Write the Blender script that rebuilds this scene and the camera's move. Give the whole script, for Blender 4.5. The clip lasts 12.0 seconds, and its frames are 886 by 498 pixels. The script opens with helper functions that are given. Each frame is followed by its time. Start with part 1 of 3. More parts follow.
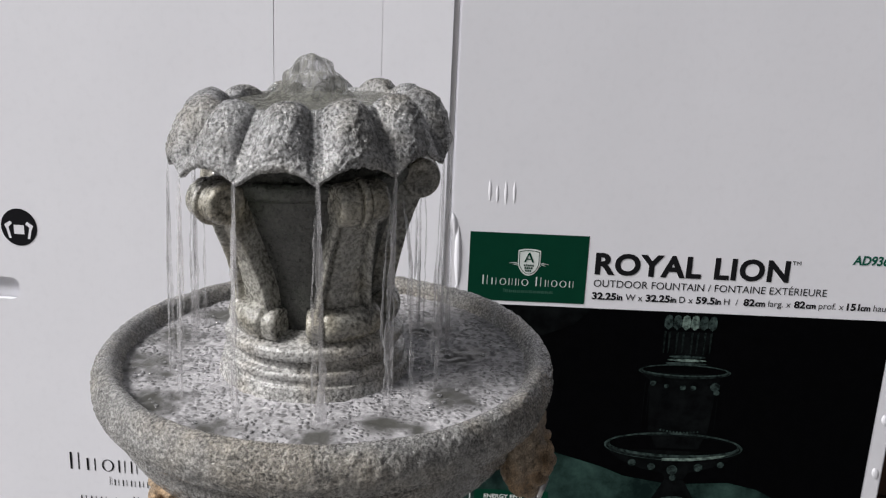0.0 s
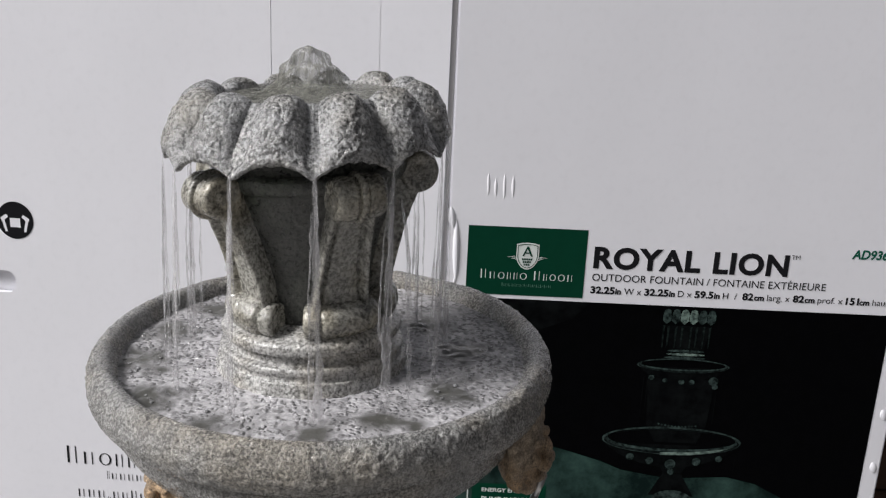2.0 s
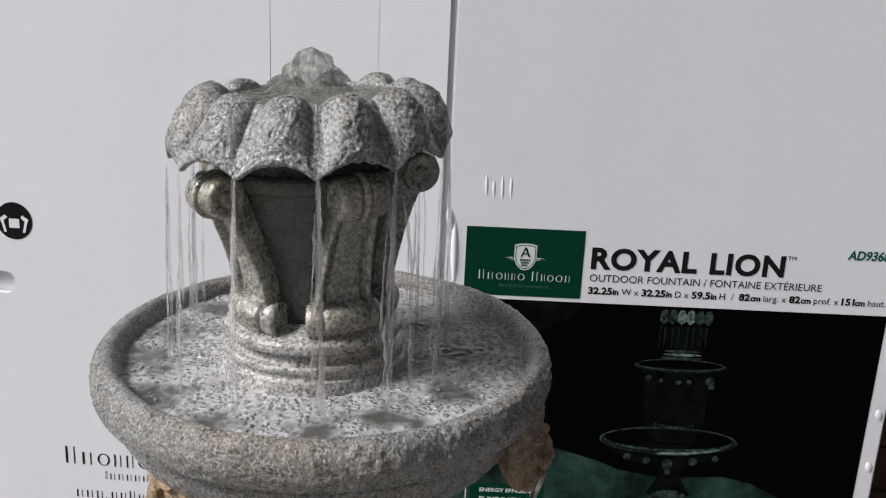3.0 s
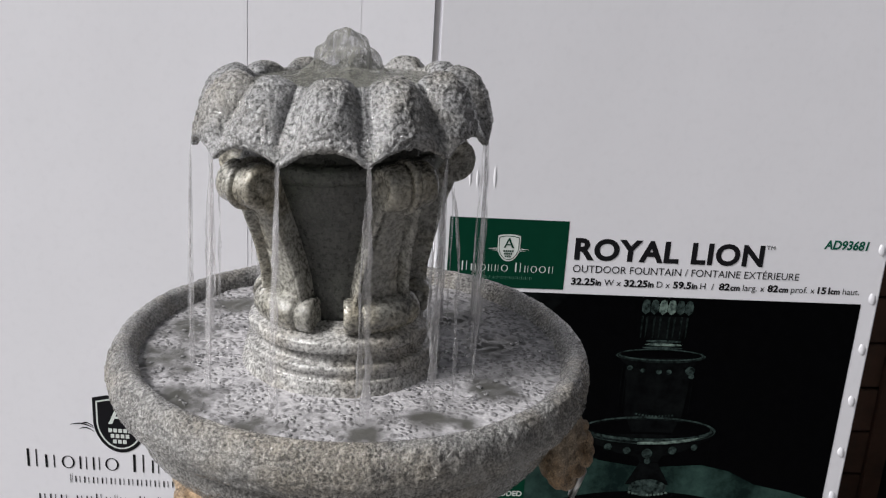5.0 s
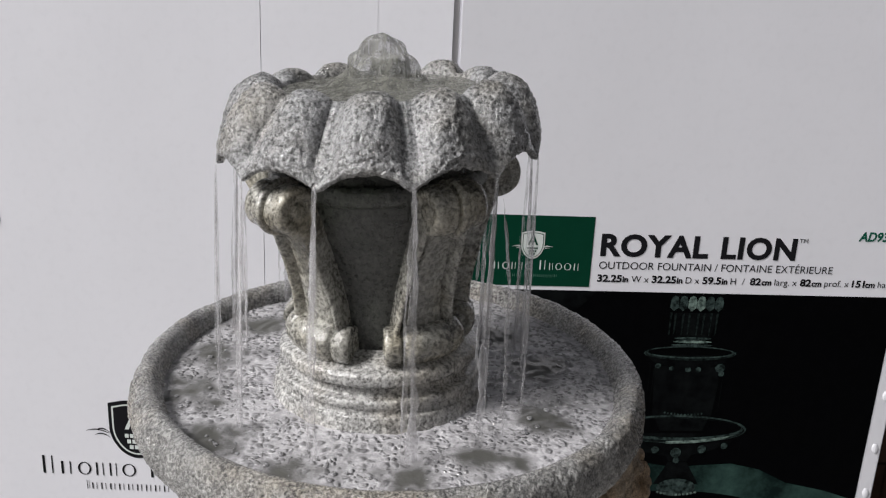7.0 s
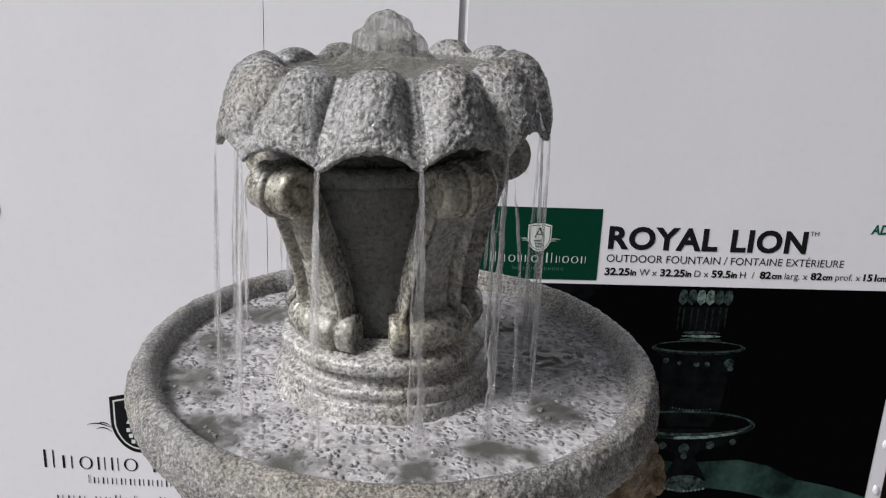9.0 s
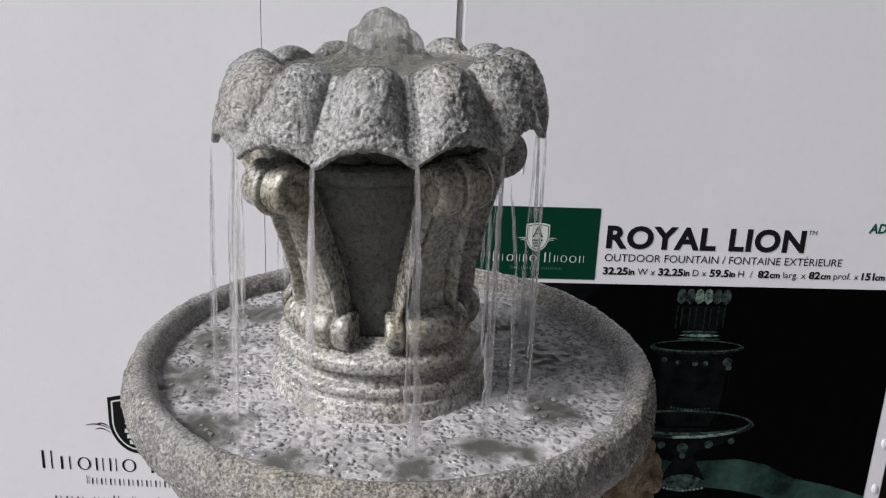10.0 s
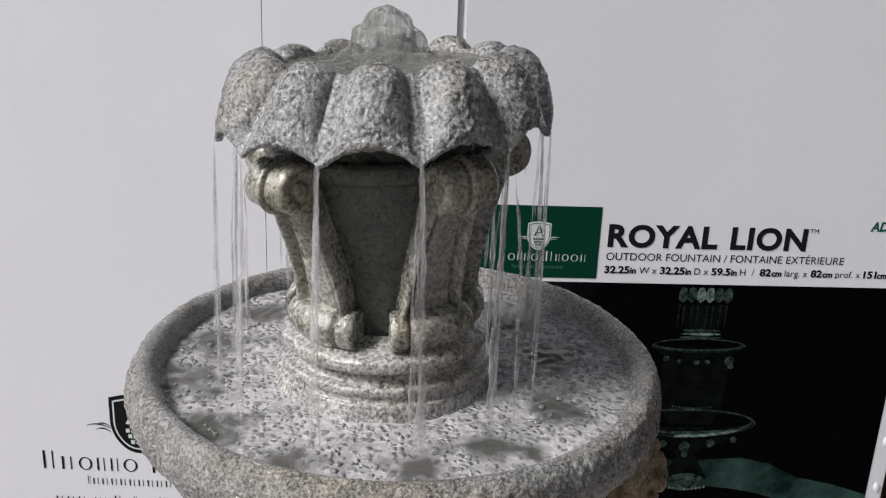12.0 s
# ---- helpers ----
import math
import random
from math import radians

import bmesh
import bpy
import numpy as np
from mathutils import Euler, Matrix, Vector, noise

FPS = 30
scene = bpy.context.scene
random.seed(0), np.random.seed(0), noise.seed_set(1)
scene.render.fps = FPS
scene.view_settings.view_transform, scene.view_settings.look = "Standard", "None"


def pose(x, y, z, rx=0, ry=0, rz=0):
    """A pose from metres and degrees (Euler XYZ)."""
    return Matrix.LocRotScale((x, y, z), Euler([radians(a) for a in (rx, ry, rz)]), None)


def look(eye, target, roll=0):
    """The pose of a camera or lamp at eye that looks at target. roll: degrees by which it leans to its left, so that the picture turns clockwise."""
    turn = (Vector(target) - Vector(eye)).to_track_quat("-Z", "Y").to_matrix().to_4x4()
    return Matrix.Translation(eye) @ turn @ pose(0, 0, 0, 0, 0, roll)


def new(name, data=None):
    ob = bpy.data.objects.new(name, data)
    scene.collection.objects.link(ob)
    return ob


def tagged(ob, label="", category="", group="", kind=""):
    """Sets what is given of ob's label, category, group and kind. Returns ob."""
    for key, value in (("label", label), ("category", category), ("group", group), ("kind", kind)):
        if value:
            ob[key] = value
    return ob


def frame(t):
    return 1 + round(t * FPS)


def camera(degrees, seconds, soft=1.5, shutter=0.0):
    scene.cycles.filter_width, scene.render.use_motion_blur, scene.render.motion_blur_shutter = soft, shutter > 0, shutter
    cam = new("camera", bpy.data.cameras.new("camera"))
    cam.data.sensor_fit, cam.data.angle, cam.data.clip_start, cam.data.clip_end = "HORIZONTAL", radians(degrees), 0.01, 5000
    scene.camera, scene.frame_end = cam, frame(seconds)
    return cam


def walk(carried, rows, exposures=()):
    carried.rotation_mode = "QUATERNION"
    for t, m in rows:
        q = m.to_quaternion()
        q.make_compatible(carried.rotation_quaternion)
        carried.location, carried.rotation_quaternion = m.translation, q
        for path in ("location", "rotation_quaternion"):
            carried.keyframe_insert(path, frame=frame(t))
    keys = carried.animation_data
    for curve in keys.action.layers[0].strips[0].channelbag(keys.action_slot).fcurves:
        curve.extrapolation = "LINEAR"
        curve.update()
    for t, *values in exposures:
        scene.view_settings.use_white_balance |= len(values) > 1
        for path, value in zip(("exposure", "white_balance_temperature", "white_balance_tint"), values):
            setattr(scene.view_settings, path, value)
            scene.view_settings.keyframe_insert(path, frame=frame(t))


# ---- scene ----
cam = camera(55.5, 12.0, soft=1.2)
PATH = [
    (0, (-0.097, -0.003, 1.459), (-0.103, 1.932, 0.955), 2.5),
    (0.5, (-0.097, 0.001, 1.458), (-0.102, 1.935, 0.949), 2.5),
    (1, (-0.096, 0.002, 1.457), (-0.099, 1.936, 0.945), 2.4),
    (1.5, (-0.095, 0.002, 1.459), (-0.098, 1.934, 0.942), 2.5),
    (2, (-0.097, 0.003, 1.459), (-0.098, 1.934, 0.939), 2.6),
    (2.5, (-0.099, -0.002, 1.46), (-0.098, 1.93, 0.942), 2.6),
    (3, (-0.101, -0.004, 1.459), (-0.093, 1.928, 0.943), 2.7),
    (5, (-0.178, 0.027, 1.448), (-0.03, 1.95, 0.918), 3.5),
    (5.5, (-0.188, 0.045, 1.458), (-0.008, 1.96, 0.908), 3.4),
    (6, (-0.199, 0.068, 1.456), (-0.061, 1.981, 0.889), 2.7),
    (6.5, (-0.203, 0.078, 1.462), (-0.067, 1.991, 0.893), 2.9),
    (7, (-0.203, 0.082, 1.461), (-0.07, 1.995, 0.891), 2.6),
    (9, (-0.204, 0.1, 1.447), (-0.08, 2.011, 0.87), 2.6),
    (9.5, (-0.203, 0.1, 1.446), (-0.078, 2.011, 0.869), 2.5),
    (10, (-0.202, 0.1, 1.445), (-0.076, 2.011, 0.87), 2.5),
    (10.5, (-0.203, 0.102, 1.445), (-0.077, 2.012, 0.867), 2.6),
    (11, (-0.204, 0.1, 1.445), (-0.079, 2.011, 0.867), 2.5),
    (11.5, (-0.203, 0.102, 1.444), (-0.077, 2.013, 0.868), 2.3),
    (12, (-0.205, 0.102, 1.444), (-0.078, 2.013, 0.867), 2.4),
]
walk(cam, [(t, look(eye, target, roll)) for t, eye, target, roll in PATH])


# ---- light: an overcast sky, its brightest part high behind the camera's left ----
world = bpy.data.worlds.new("world")
scene.world = world
world.use_nodes = True
wn = world.node_tree
sky = wn.nodes.new("ShaderNodeTexSky")
sky.sky_type = "NISHITA"
sky.sun_disc = False
sky.sun_elevation, sky.sun_rotation = radians(43), radians(247)
sky.air_density, sky.dust_density = 1.0, 4.0
mute = wn.nodes.new("ShaderNodeHueSaturation")
mute.inputs["Saturation"].default_value = 0.25
wn.links.new(sky.outputs[0], mute.inputs["Color"])
wn.links.new(mute.outputs[0], wn.nodes["Background"].inputs[0])
wn.nodes["Background"].inputs[1].default_value = 0.047

sun = new("sun", bpy.data.lights.new("sun", "SUN"))
sun.data.energy, sun.data.angle, sun.data.color = 4.9, radians(20), (1.0, 0.985, 0.98)
sun.matrix_world = look((-4.3, -0.9, 5.3), (0, 0.6, 1.2))
scene.view_settings.exposure = 0.05


# ---- materials ----
def material(name):
    m = bpy.data.materials.new(name)
    m.use_nodes = True
    nt = m.node_tree
    return m, nt, nt.nodes["Principled BSDF"]


def add(nt, kind, **values):
    n = nt.nodes.new(kind)
    for key, v in values.items():
        n.inputs[key].default_value = v
    return n


def noise_tex(nt, coords, scale, detail=4.0, rough=0.6):
    n = add(nt, "ShaderNodeTexNoise", Scale=scale, Detail=detail, Roughness=rough)
    nt.links.new(coords, n.inputs["Vector"])
    return n


def ramp(nt, fac, stops):
    r = nt.nodes.new("ShaderNodeValToRGB")
    while len(r.color_ramp.elements) < len(stops):
        r.color_ramp.elements.new(0.5)
    for e, (p, c) in zip(r.color_ramp.elements, stops):
        e.position, e.color = p, (*c, 1) if len(c) == 3 else c
    nt.links.new(fac, r.inputs[0])
    return r


def mixed(nt, fac, a, b, blend="MIX"):
    m = nt.nodes.new("ShaderNodeMix")
    m.data_type, m.blend_type = "RGBA", blend
    for v, sock in ((fac, m.inputs[0]), (a, m.inputs[6]), (b, m.inputs[7])):
        if isinstance(v, (int, float)):
            sock.default_value = v
        elif isinstance(v, tuple):
            sock.default_value = (*v, 1)
        else:
            nt.links.new(v, sock)
    return m.outputs[2]


def bumped(nt, shader, height, strength, distance):
    b = add(nt, "ShaderNodeBump", Strength=strength, Distance=distance)
    nt.links.new(height, b.inputs["Height"])
    nt.links.new(b.outputs[0], shader.inputs["Normal"])


def stone_material(name, dark, light, tint, gloss=0.5, pit=0.45, relief=0.0016, grain=1.0, wet=0.0):
    """Cast stone: a grey ground, dry-brushed pale on its crust, with dark pits and a damp sheen."""
    m, nt, p = material(name)
    co = nt.nodes.new("ShaderNodeTexCoord").outputs["Object"]
    fine = noise_tex(nt, co, 900 * grain, 3, 0.65)
    crusty = noise_tex(nt, co, 400 * grain, 4, 0.60)
    broad = noise_tex(nt, co, 60, 5, 0.62)
    patch = noise_tex(nt, co, 13, 3, 0.6)
    worn = mixed(nt, 0.6, fine.outputs[0], crusty.outputs[0])
    tone = mixed(nt, 0.24, worn, broad.outputs[0])
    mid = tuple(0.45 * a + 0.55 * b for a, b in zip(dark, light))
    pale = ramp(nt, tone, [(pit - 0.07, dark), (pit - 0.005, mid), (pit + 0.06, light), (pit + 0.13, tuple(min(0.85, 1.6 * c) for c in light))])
    t = ramp(nt, patch.outputs[0], [(0.46, (1, 1, 1)), (0.66, tint)])
    nt.links.new(mixed(nt, 1.0, pale.outputs[0], t.outputs[0], "MULTIPLY"), p.inputs["Base Color"])
    g = ramp(nt, crusty.outputs[0], [(0.35, (gloss - 0.12,) * 3), (0.65, (gloss + 0.18,) * 3)])
    nt.links.new(g.outputs[0], p.inputs["Roughness"])
    p.inputs["Specular IOR Level"].default_value = 0.6
    p.inputs["Coat Weight"].default_value = wet
    p.inputs["Coat Roughness"].default_value = 0.14
    bumped(nt, p, worn, 1.0, relief)
    if wet:
        film = add(nt, "ShaderNodeBump", Strength=0.8, Distance=relief)
        nt.links.new(mixed(nt, 0.35, crusty.outputs[0], broad.outputs[0]), film.inputs["Height"])
        nt.links.new(film.outputs["Normal"], p.inputs["Coat Normal"])
    return m


STONE = stone_material("weathered_cast_stone", (0.040, 0.041, 0.041), (0.285, 0.285, 0.29), (1.0, 0.94, 0.82), 0.26, 0.485, 0.0030, 0.95, 1.0)
STONE_RIM = stone_material("fine_grained_cast_stone", (0.046, 0.046, 0.046), (0.295, 0.29, 0.282), (1.0, 0.93, 0.82), 0.22, 0.485, 0.0034, 1.1, 1.0)
STONE_SMOOTH = stone_material("smooth_cast_stone", (0.045, 0.042, 0.035), (0.310, 0.302, 0.270), (1.0, 0.92, 0.76), 0.24, 0.475, 0.0014, 0.8, 0.9)
STONE_PALE = stone_material("limescaled_cast_stone", (0.055, 0.053, 0.049), (0.40, 0.394, 0.382), (1.0, 0.94, 0.84), 0.24, 0.475, 0.0015, 0.9, 0.9)
# Darker copy of the stone; it holds the shade under the crown in colour.
STONE_DARK = stone_material("darkened_cast_stone", (0.011, 0.012, 0.011), (0.062, 0.064, 0.057), (0.78, 0.95, 0.70), 0.32, 0.485, 0.0020, 0.7, 0.5)
STONE_RUST = stone_material("rust_stained_cast_stone", (0.09, 0.062, 0.040), (0.40, 0.32, 0.235), (1.0, 0.84, 0.66), 0.55, 0.475, 0.004)


def card_material(name, colour, rough=0.42):
    """Coated corrugated board: faint flutes, smudges, slight waves."""
    m, nt, p = material(name)
    co = nt.nodes.new("ShaderNodeTexCoord").outputs["Object"]
    smudge = noise_tex(nt, co, 3.2, 4, 0.6)
    speck = noise_tex(nt, co, 60, 3, 0.5)
    r = ramp(nt, smudge.outputs[0], [(0.35, tuple(c * 0.965 for c in colour)), (0.65, colour)])
    s = ramp(nt, speck.outputs[0], [(0.25, (0.975,) * 3), (0.5, (1, 1, 1))])
    nt.links.new(mixed(nt, 1.0, r.outputs[0], s.outputs[0], "MULTIPLY"), p.inputs["Base Color"])
    p.inputs["Roughness"].default_value = rough
    wave = add(nt, "ShaderNodeTexWave", Scale=38.0, Distortion=0.6)
    nt.links.new(co, wave.inputs["Vector"])
    h = mixed(nt, 0.85, wave.outputs["Fac"], smudge.outputs[0])
    bumped(nt, p, h, 0.03, 0.004)
    return m


def ink(name, colour, rough=0.4, fleck=0.06):
    m, nt, p = material(name)
    co = nt.nodes.new("ShaderNodeTexCoord").outputs["Object"]
    n = noise_tex(nt, co, 45, 4, 0.6)
    r = ramp(nt, n.outputs[0], [(0.3, tuple(c * (1 - fleck) for c in colour)), (0.7, tuple(min(1, c * (1 + fleck)) for c in colour))])
    nt.links.new(r.outputs[0], p.inputs["Base Color"])
    p.inputs["Roughness"].default_value = rough
    p.inputs["Specular IOR Level"].default_value = 0.02
    return m


CARD = card_material("white_coated_board", (0.75, 0.748, 0.795), 0.6)
CARD_EDGE = card_material("board_edge", (0.55, 0.54, 0.55), 0.7)
BLACK_INK = ink("black_ink", (0.012, 0.012, 0.014))
GREEN_INK = ink("green_ink", (0.003, 0.038, 0.021))
GREEN_TEXT = ink("green_text_ink", (0.01, 0.09, 0.06))
WHITE_INK = ink("pale_ink", (0.62, 0.66, 0.64))
DIM_INK = ink("dim_green_ink", (0.10, 0.22, 0.17))
PHOTO_INK = ink("photo_black_ink", (0.0012, 0.0013, 0.0017), 0.6, 0.3)


def photo_ink(name, low, high, scale=40.0):
    m, nt, p = material(name)
    co = nt.nodes.new("ShaderNodeTexCoord").outputs["Object"]
    n = noise_tex(nt, co, scale, 5, 0.65)
    r = ramp(nt, n.outputs[0], [(0.38, low), (0.66, high)])
    nt.links.new(r.outputs[0], p.inputs["Base Color"])
    p.inputs["Roughness"].default_value = 0.5
    p.inputs["Specular IOR Level"].default_value = 0.02
    return m


PHOTO_TEAL = photo_ink("photo_teal_ink", (0.005, 0.012, 0.011), (0.034, 0.070, 0.061), 11)
PHOTO_STONE = photo_ink("photo_stone_ink", (0.004, 0.006, 0.006), (0.050, 0.075, 0.071), 80)
PHOTO_DARK_STONE = photo_ink("photo_dark_stone_ink", (0.0014, 0.0016, 0.002), (0.005, 0.0062, 0.0065), 30)
PHOTO_GLASS = photo_ink("photo_glass_ink", (0.002, 0.003, 0.003), (0.016, 0.024, 0.023), 110)
PHOTO_LIGHT = photo_ink("photo_light_ink", (0.03, 0.045, 0.042), (0.19, 0.26, 0.23), 90)


def plain(name, colour, rough=0.8, scale=14.0, spread=0.35, bump=0.3):
    m, nt, p = material(name)
    co = nt.nodes.new("ShaderNodeTexCoord").outputs["Object"]
    n = noise_tex(nt, co, scale, 6, 0.65)
    r = ramp(nt, n.outputs[0], [(0.3, tuple(c * (1 - spread) for c in colour)), (0.7, tuple(c * (1 + spread) for c in colour))])
    nt.links.new(r.outputs[0], p.inputs["Base Color"])
    p.inputs["Roughness"].default_value = rough
    bumped(nt, p, n.outputs[0], bump, 0.01)
    return m


CONCRETE = plain("paving_concrete", (0.26, 0.25, 0.24), 0.85, 9.0)
DARK_WALL = plain("dark_painted_wall", (0.028, 0.026, 0.027), 0.7, 6.0)
BROWN_WOOD = plain("brown_timber", (0.07, 0.035, 0.022), 0.6, 12.0)
STEEL = plain("dull_steel", (0.5, 0.5, 0.5), 0.3, 40.0, 0.1, 0.05)
STEEL.node_tree.nodes["Principled BSDF"].inputs["Metallic"].default_value = 1.0


def pool_material():
    """Churned shallow water: clear grey over stone, with a net of foam bubbles of two sizes."""
    m, nt, p = material("foamy_water")
    co = nt.nodes.new("ShaderNodeTexCoord").outputs["Object"]
    warp = mixed(nt, 0.010, co, noise_tex(nt, co, 70, 2, 0.5).outputs["Color"], "ADD")
    foam = noise_tex(nt, co, 17, 6, 0.68)
    nets, caps = [], []
    for scale in (120, 215):
        cell = nt.nodes.new("ShaderNodeTexVoronoi")
        cell.inputs["Scale"].default_value = scale
        nt.links.new(warp, cell.inputs["Vector"])
        nets.append(ramp(nt, cell.outputs["Distance"], [(0.0, (0.22,) * 3), (0.24, (0.05,) * 3), (0.40, (0.45,) * 3), (0.52, (0.85,) * 3), (0.75, (0.70,) * 3)]).outputs[0])
        caps.append(ramp(nt, cell.outputs["Distance"], [(0.0, (1, 1, 1)), (0.26, (0.80,) * 3), (0.44, (0.15,) * 3), (0.56, (0, 0, 0))]).outputs[0])
    which = ramp(nt, noise_tex(nt, co, 38, 3, 0.6).outputs[0], [(0.46, (1, 1, 1)), (0.56, (0, 0, 0))]).outputs[0]
    froth = noise_tex(nt, co, 260, 3, 0.6).outputs[0]
    net = mixed(nt, 0.35, mixed(nt, which, nets[0], nets[1]), ramp(nt, froth, [(0.42, (0, 0, 0)), (0.62, (1, 1, 1))]).outputs[0])
    domes = mixed(nt, 0.25, mixed(nt, which, caps[0], caps[1]), froth)
    cover = nt.nodes.new("ShaderNodeAttribute")
    cover.attribute_name = "foam"
    spread = mixed(nt, 0.5, foam.outputs[0], cover.outputs["Fac"])
    area = ramp(nt, spread, [(0.34, (0, 0, 0)), (0.52, (1, 1, 1))])
    mask = mixed(nt, 1.0, net, area.outputs[0], "MULTIPLY")
    rise = mixed(nt, 1.0, domes, area.outputs[0], "MULTIPLY")
    milky = ramp(nt, spread, [(0.30, (0.075, 0.074, 0.068)), (0.44, (0.13, 0.127, 0.13)), (0.62, (0.175, 0.17, 0.18)), (0.78, (0.28, 0.27, 0.285))])
    nt.links.new(mixed(nt, mask, milky.outputs[0], (0.50, 0.49, 0.505)), p.inputs["Base Color"])
    p.inputs["Roughness"].default_value = 0.14
    p.inputs["Specular IOR Level"].default_value = 0.5
    bumped(nt, p, mixed(nt, 0.40, rise, foam.outputs[0]), 0.9, 0.0045)
    return m


POOL = pool_material()


def stream_material(name, clear, white):
    m, nt, p = material(name)
    co = nt.nodes.new("ShaderNodeTexCoord").outputs["Object"]
    stretch = nt.nodes.new("ShaderNodeMapping")
    stretch.inputs["Scale"].default_value = (260, 260, 16)
    nt.links.new(co, stretch.inputs[0])
    n = noise_tex(nt, stretch.outputs[0], 1.0, 3, 0.6)
    a = ramp(nt, n.outputs[0], [(0.38, (clear,) * 3), (0.62, (white,) * 3)])
    p.inputs["Base Color"].default_value = (0.78, 0.77, 0.79, 1)
    p.inputs["Roughness"].default_value = 0.12
    nt.links.new(a.outputs[0], p.inputs["Alpha"])
    p.inputs["Transmission Weight"].default_value = 0.6
    p.inputs["IOR"].default_value = 1.33
    bumped(nt, p, n.outputs[0], 0.4, 0.002)
    return m


STREAM = stream_material("falling_water", 0.05, 0.55)
DOME = stream_material("bubbling_water", 0.22, 0.75)
DOME.node_tree.nodes["Principled BSDF"].inputs["Base Color"].default_value = (0.21, 0.21, 0.185, 1)
DOME.node_tree.nodes["Principled BSDF"].inputs["Transmission Weight"].default_value = 0.25
DOME.node_tree.nodes["Principled BSDF"].inputs["Roughness"].default_value = 0.32


def bubble_material():
    m, nt, p = material("foam_bubble")
    out = nt.nodes["Material Output"]
    clear, gleam, white, mix, mix2 = (nt.nodes.new(k) for k in ("ShaderNodeBsdfTransparent", "ShaderNodeBsdfGlossy", "ShaderNodeBsdfDiffuse", "ShaderNodeMixShader", "ShaderNodeMixShader"))
    clear.inputs[0].default_value = (0.96, 0.96, 0.97, 1)
    gleam.inputs["Roughness"].default_value = 0.12
    white.inputs[0].default_value = (0.85, 0.84, 0.86, 1)
    fr = add(nt, "ShaderNodeFresnel", IOR=1.75)
    nt.links.new(fr.outputs[0], mix.inputs[0])
    nt.links.new(clear.outputs[0], mix.inputs[1])
    nt.links.new(gleam.outputs[0], mix.inputs[2])
    mix2.inputs[0].default_value = 0.16
    nt.links.new(mix.outputs[0], mix2.inputs[1])
    nt.links.new(white.outputs[0], mix2.inputs[2])
    nt.links.new(mix2.outputs[0], out.inputs["Surface"])
    return m


BUBBLE = bubble_material()


# ---- building helpers ----
def part(name, bm, mat, parent=None, label="", smooth=False):
    me = bpy.data.meshes.new(name)
    bm.to_mesh(me)
    bm.free()
    if smooth:
        me.polygons.foreach_set("use_smooth", [True] * len(me.polygons))
    me.materials.append(mat)
    ob = new(name, me)
    if parent:
        ob.parent = parent
    if label:
        tagged(ob, label)
    return ob


def empty(name, m, label, category, group="", kind=""):
    e = new(name)
    e.empty_display_size = 0.05
    e.matrix_world = m
    return tagged(e, label, category, group, kind)


def box_bm(x0, x1, y0, y1, z0, z1, bevel=0.0, bm=None):
    own = bm or bmesh.new()
    r = bmesh.ops.create_cube(own, size=1.0, matrix=Matrix.Translation(((x0 + x1) / 2, (y0 + y1) / 2, (z0 + z1) / 2)) @ Matrix.Diagonal((x1 - x0, y1 - y0, z1 - z0, 1)))
    if bevel:
        edges = list({e for v in r["verts"] for e in v.link_edges})
        bmesh.ops.bevel(own, geom=edges, offset=bevel, segments=2, affect="EDGES")
    return own


def grid_bm(points, closed_u=True, bm=None):
    """A sheet from rows of points; each row runs round when closed_u."""
    own = bm or bmesh.new()
    rows = [[own.verts.new(p) for p in row] for row in points]
    n = len(rows[0])
    for a, b in zip(rows, rows[1:]):
        for i in range(n if closed_u else n - 1):
            j = (i + 1) % n
            own.faces.new((a[i], a[j], b[j], b[i]))
    return own


def rough(p, amount, scale):
    q = Vector(p)
    return amount * (noise.noise(q * scale) + 0.5 * noise.noise(q * scale * 2.3))


def crust(p, amount):
    """Pitted skin of the casting."""
    a = noise.noise(p * 170)
    b = noise.noise(p * 360 + Vector((5, 3, 1)))
    return amount * (0.8 * a + 0.6 * b - 0.5 * max(0.0, 0.25 - abs(a)))


def smooth_profile(pts, per=4):
    """Catmull-Rom through the given (r, z) pairs."""
    out = []
    P = [pts[0], *pts, pts[-1]]
    for a, b, c, d in zip(P, P[1:], P[2:], P[3:]):
        for k in range(per):
            t = k / per
            out.append(tuple(0.5 * (2 * b[i] + (c[i] - a[i]) * t + (2 * a[i] - 5 * b[i] + 4 * c[i] - d[i]) * t * t + (3 * b[i] - a[i] - 3 * c[i] + d[i]) * t ** 3) for i in (0, 1)))
    return out + [pts[-1]]


def lathe_bm(profile, steps=160, jitter=0.0, scale=30.0, bm=None, skin=0.0):
    rows = []
    for r, z in profile:
        row = []
        for i in range(steps):
            a = 2 * math.pi * i / steps
            p = Vector((r * math.sin(a), -r * math.cos(a), z))
            if jitter and r > 1e-4:
                d = rough(p, jitter, scale) + (crust(p, skin) if skin else 0.0)
                p += Vector((p.x, p.y, 0)).normalized() * d + Vector((0, 0, 0.5 * d))
            row.append(p)
        rows.append(row)
    return grid_bm(rows, True, bm)


# ---- structure ----
def build_ground():
    bm = bmesh.new()
    bmesh.ops.create_grid(bm, x_segments=4, y_segments=4, size=60)
    g = part("ground", bm, CONCRETE)
    tagged(g, "plain grey concrete paving under the fountain", "ground", kind="structure")


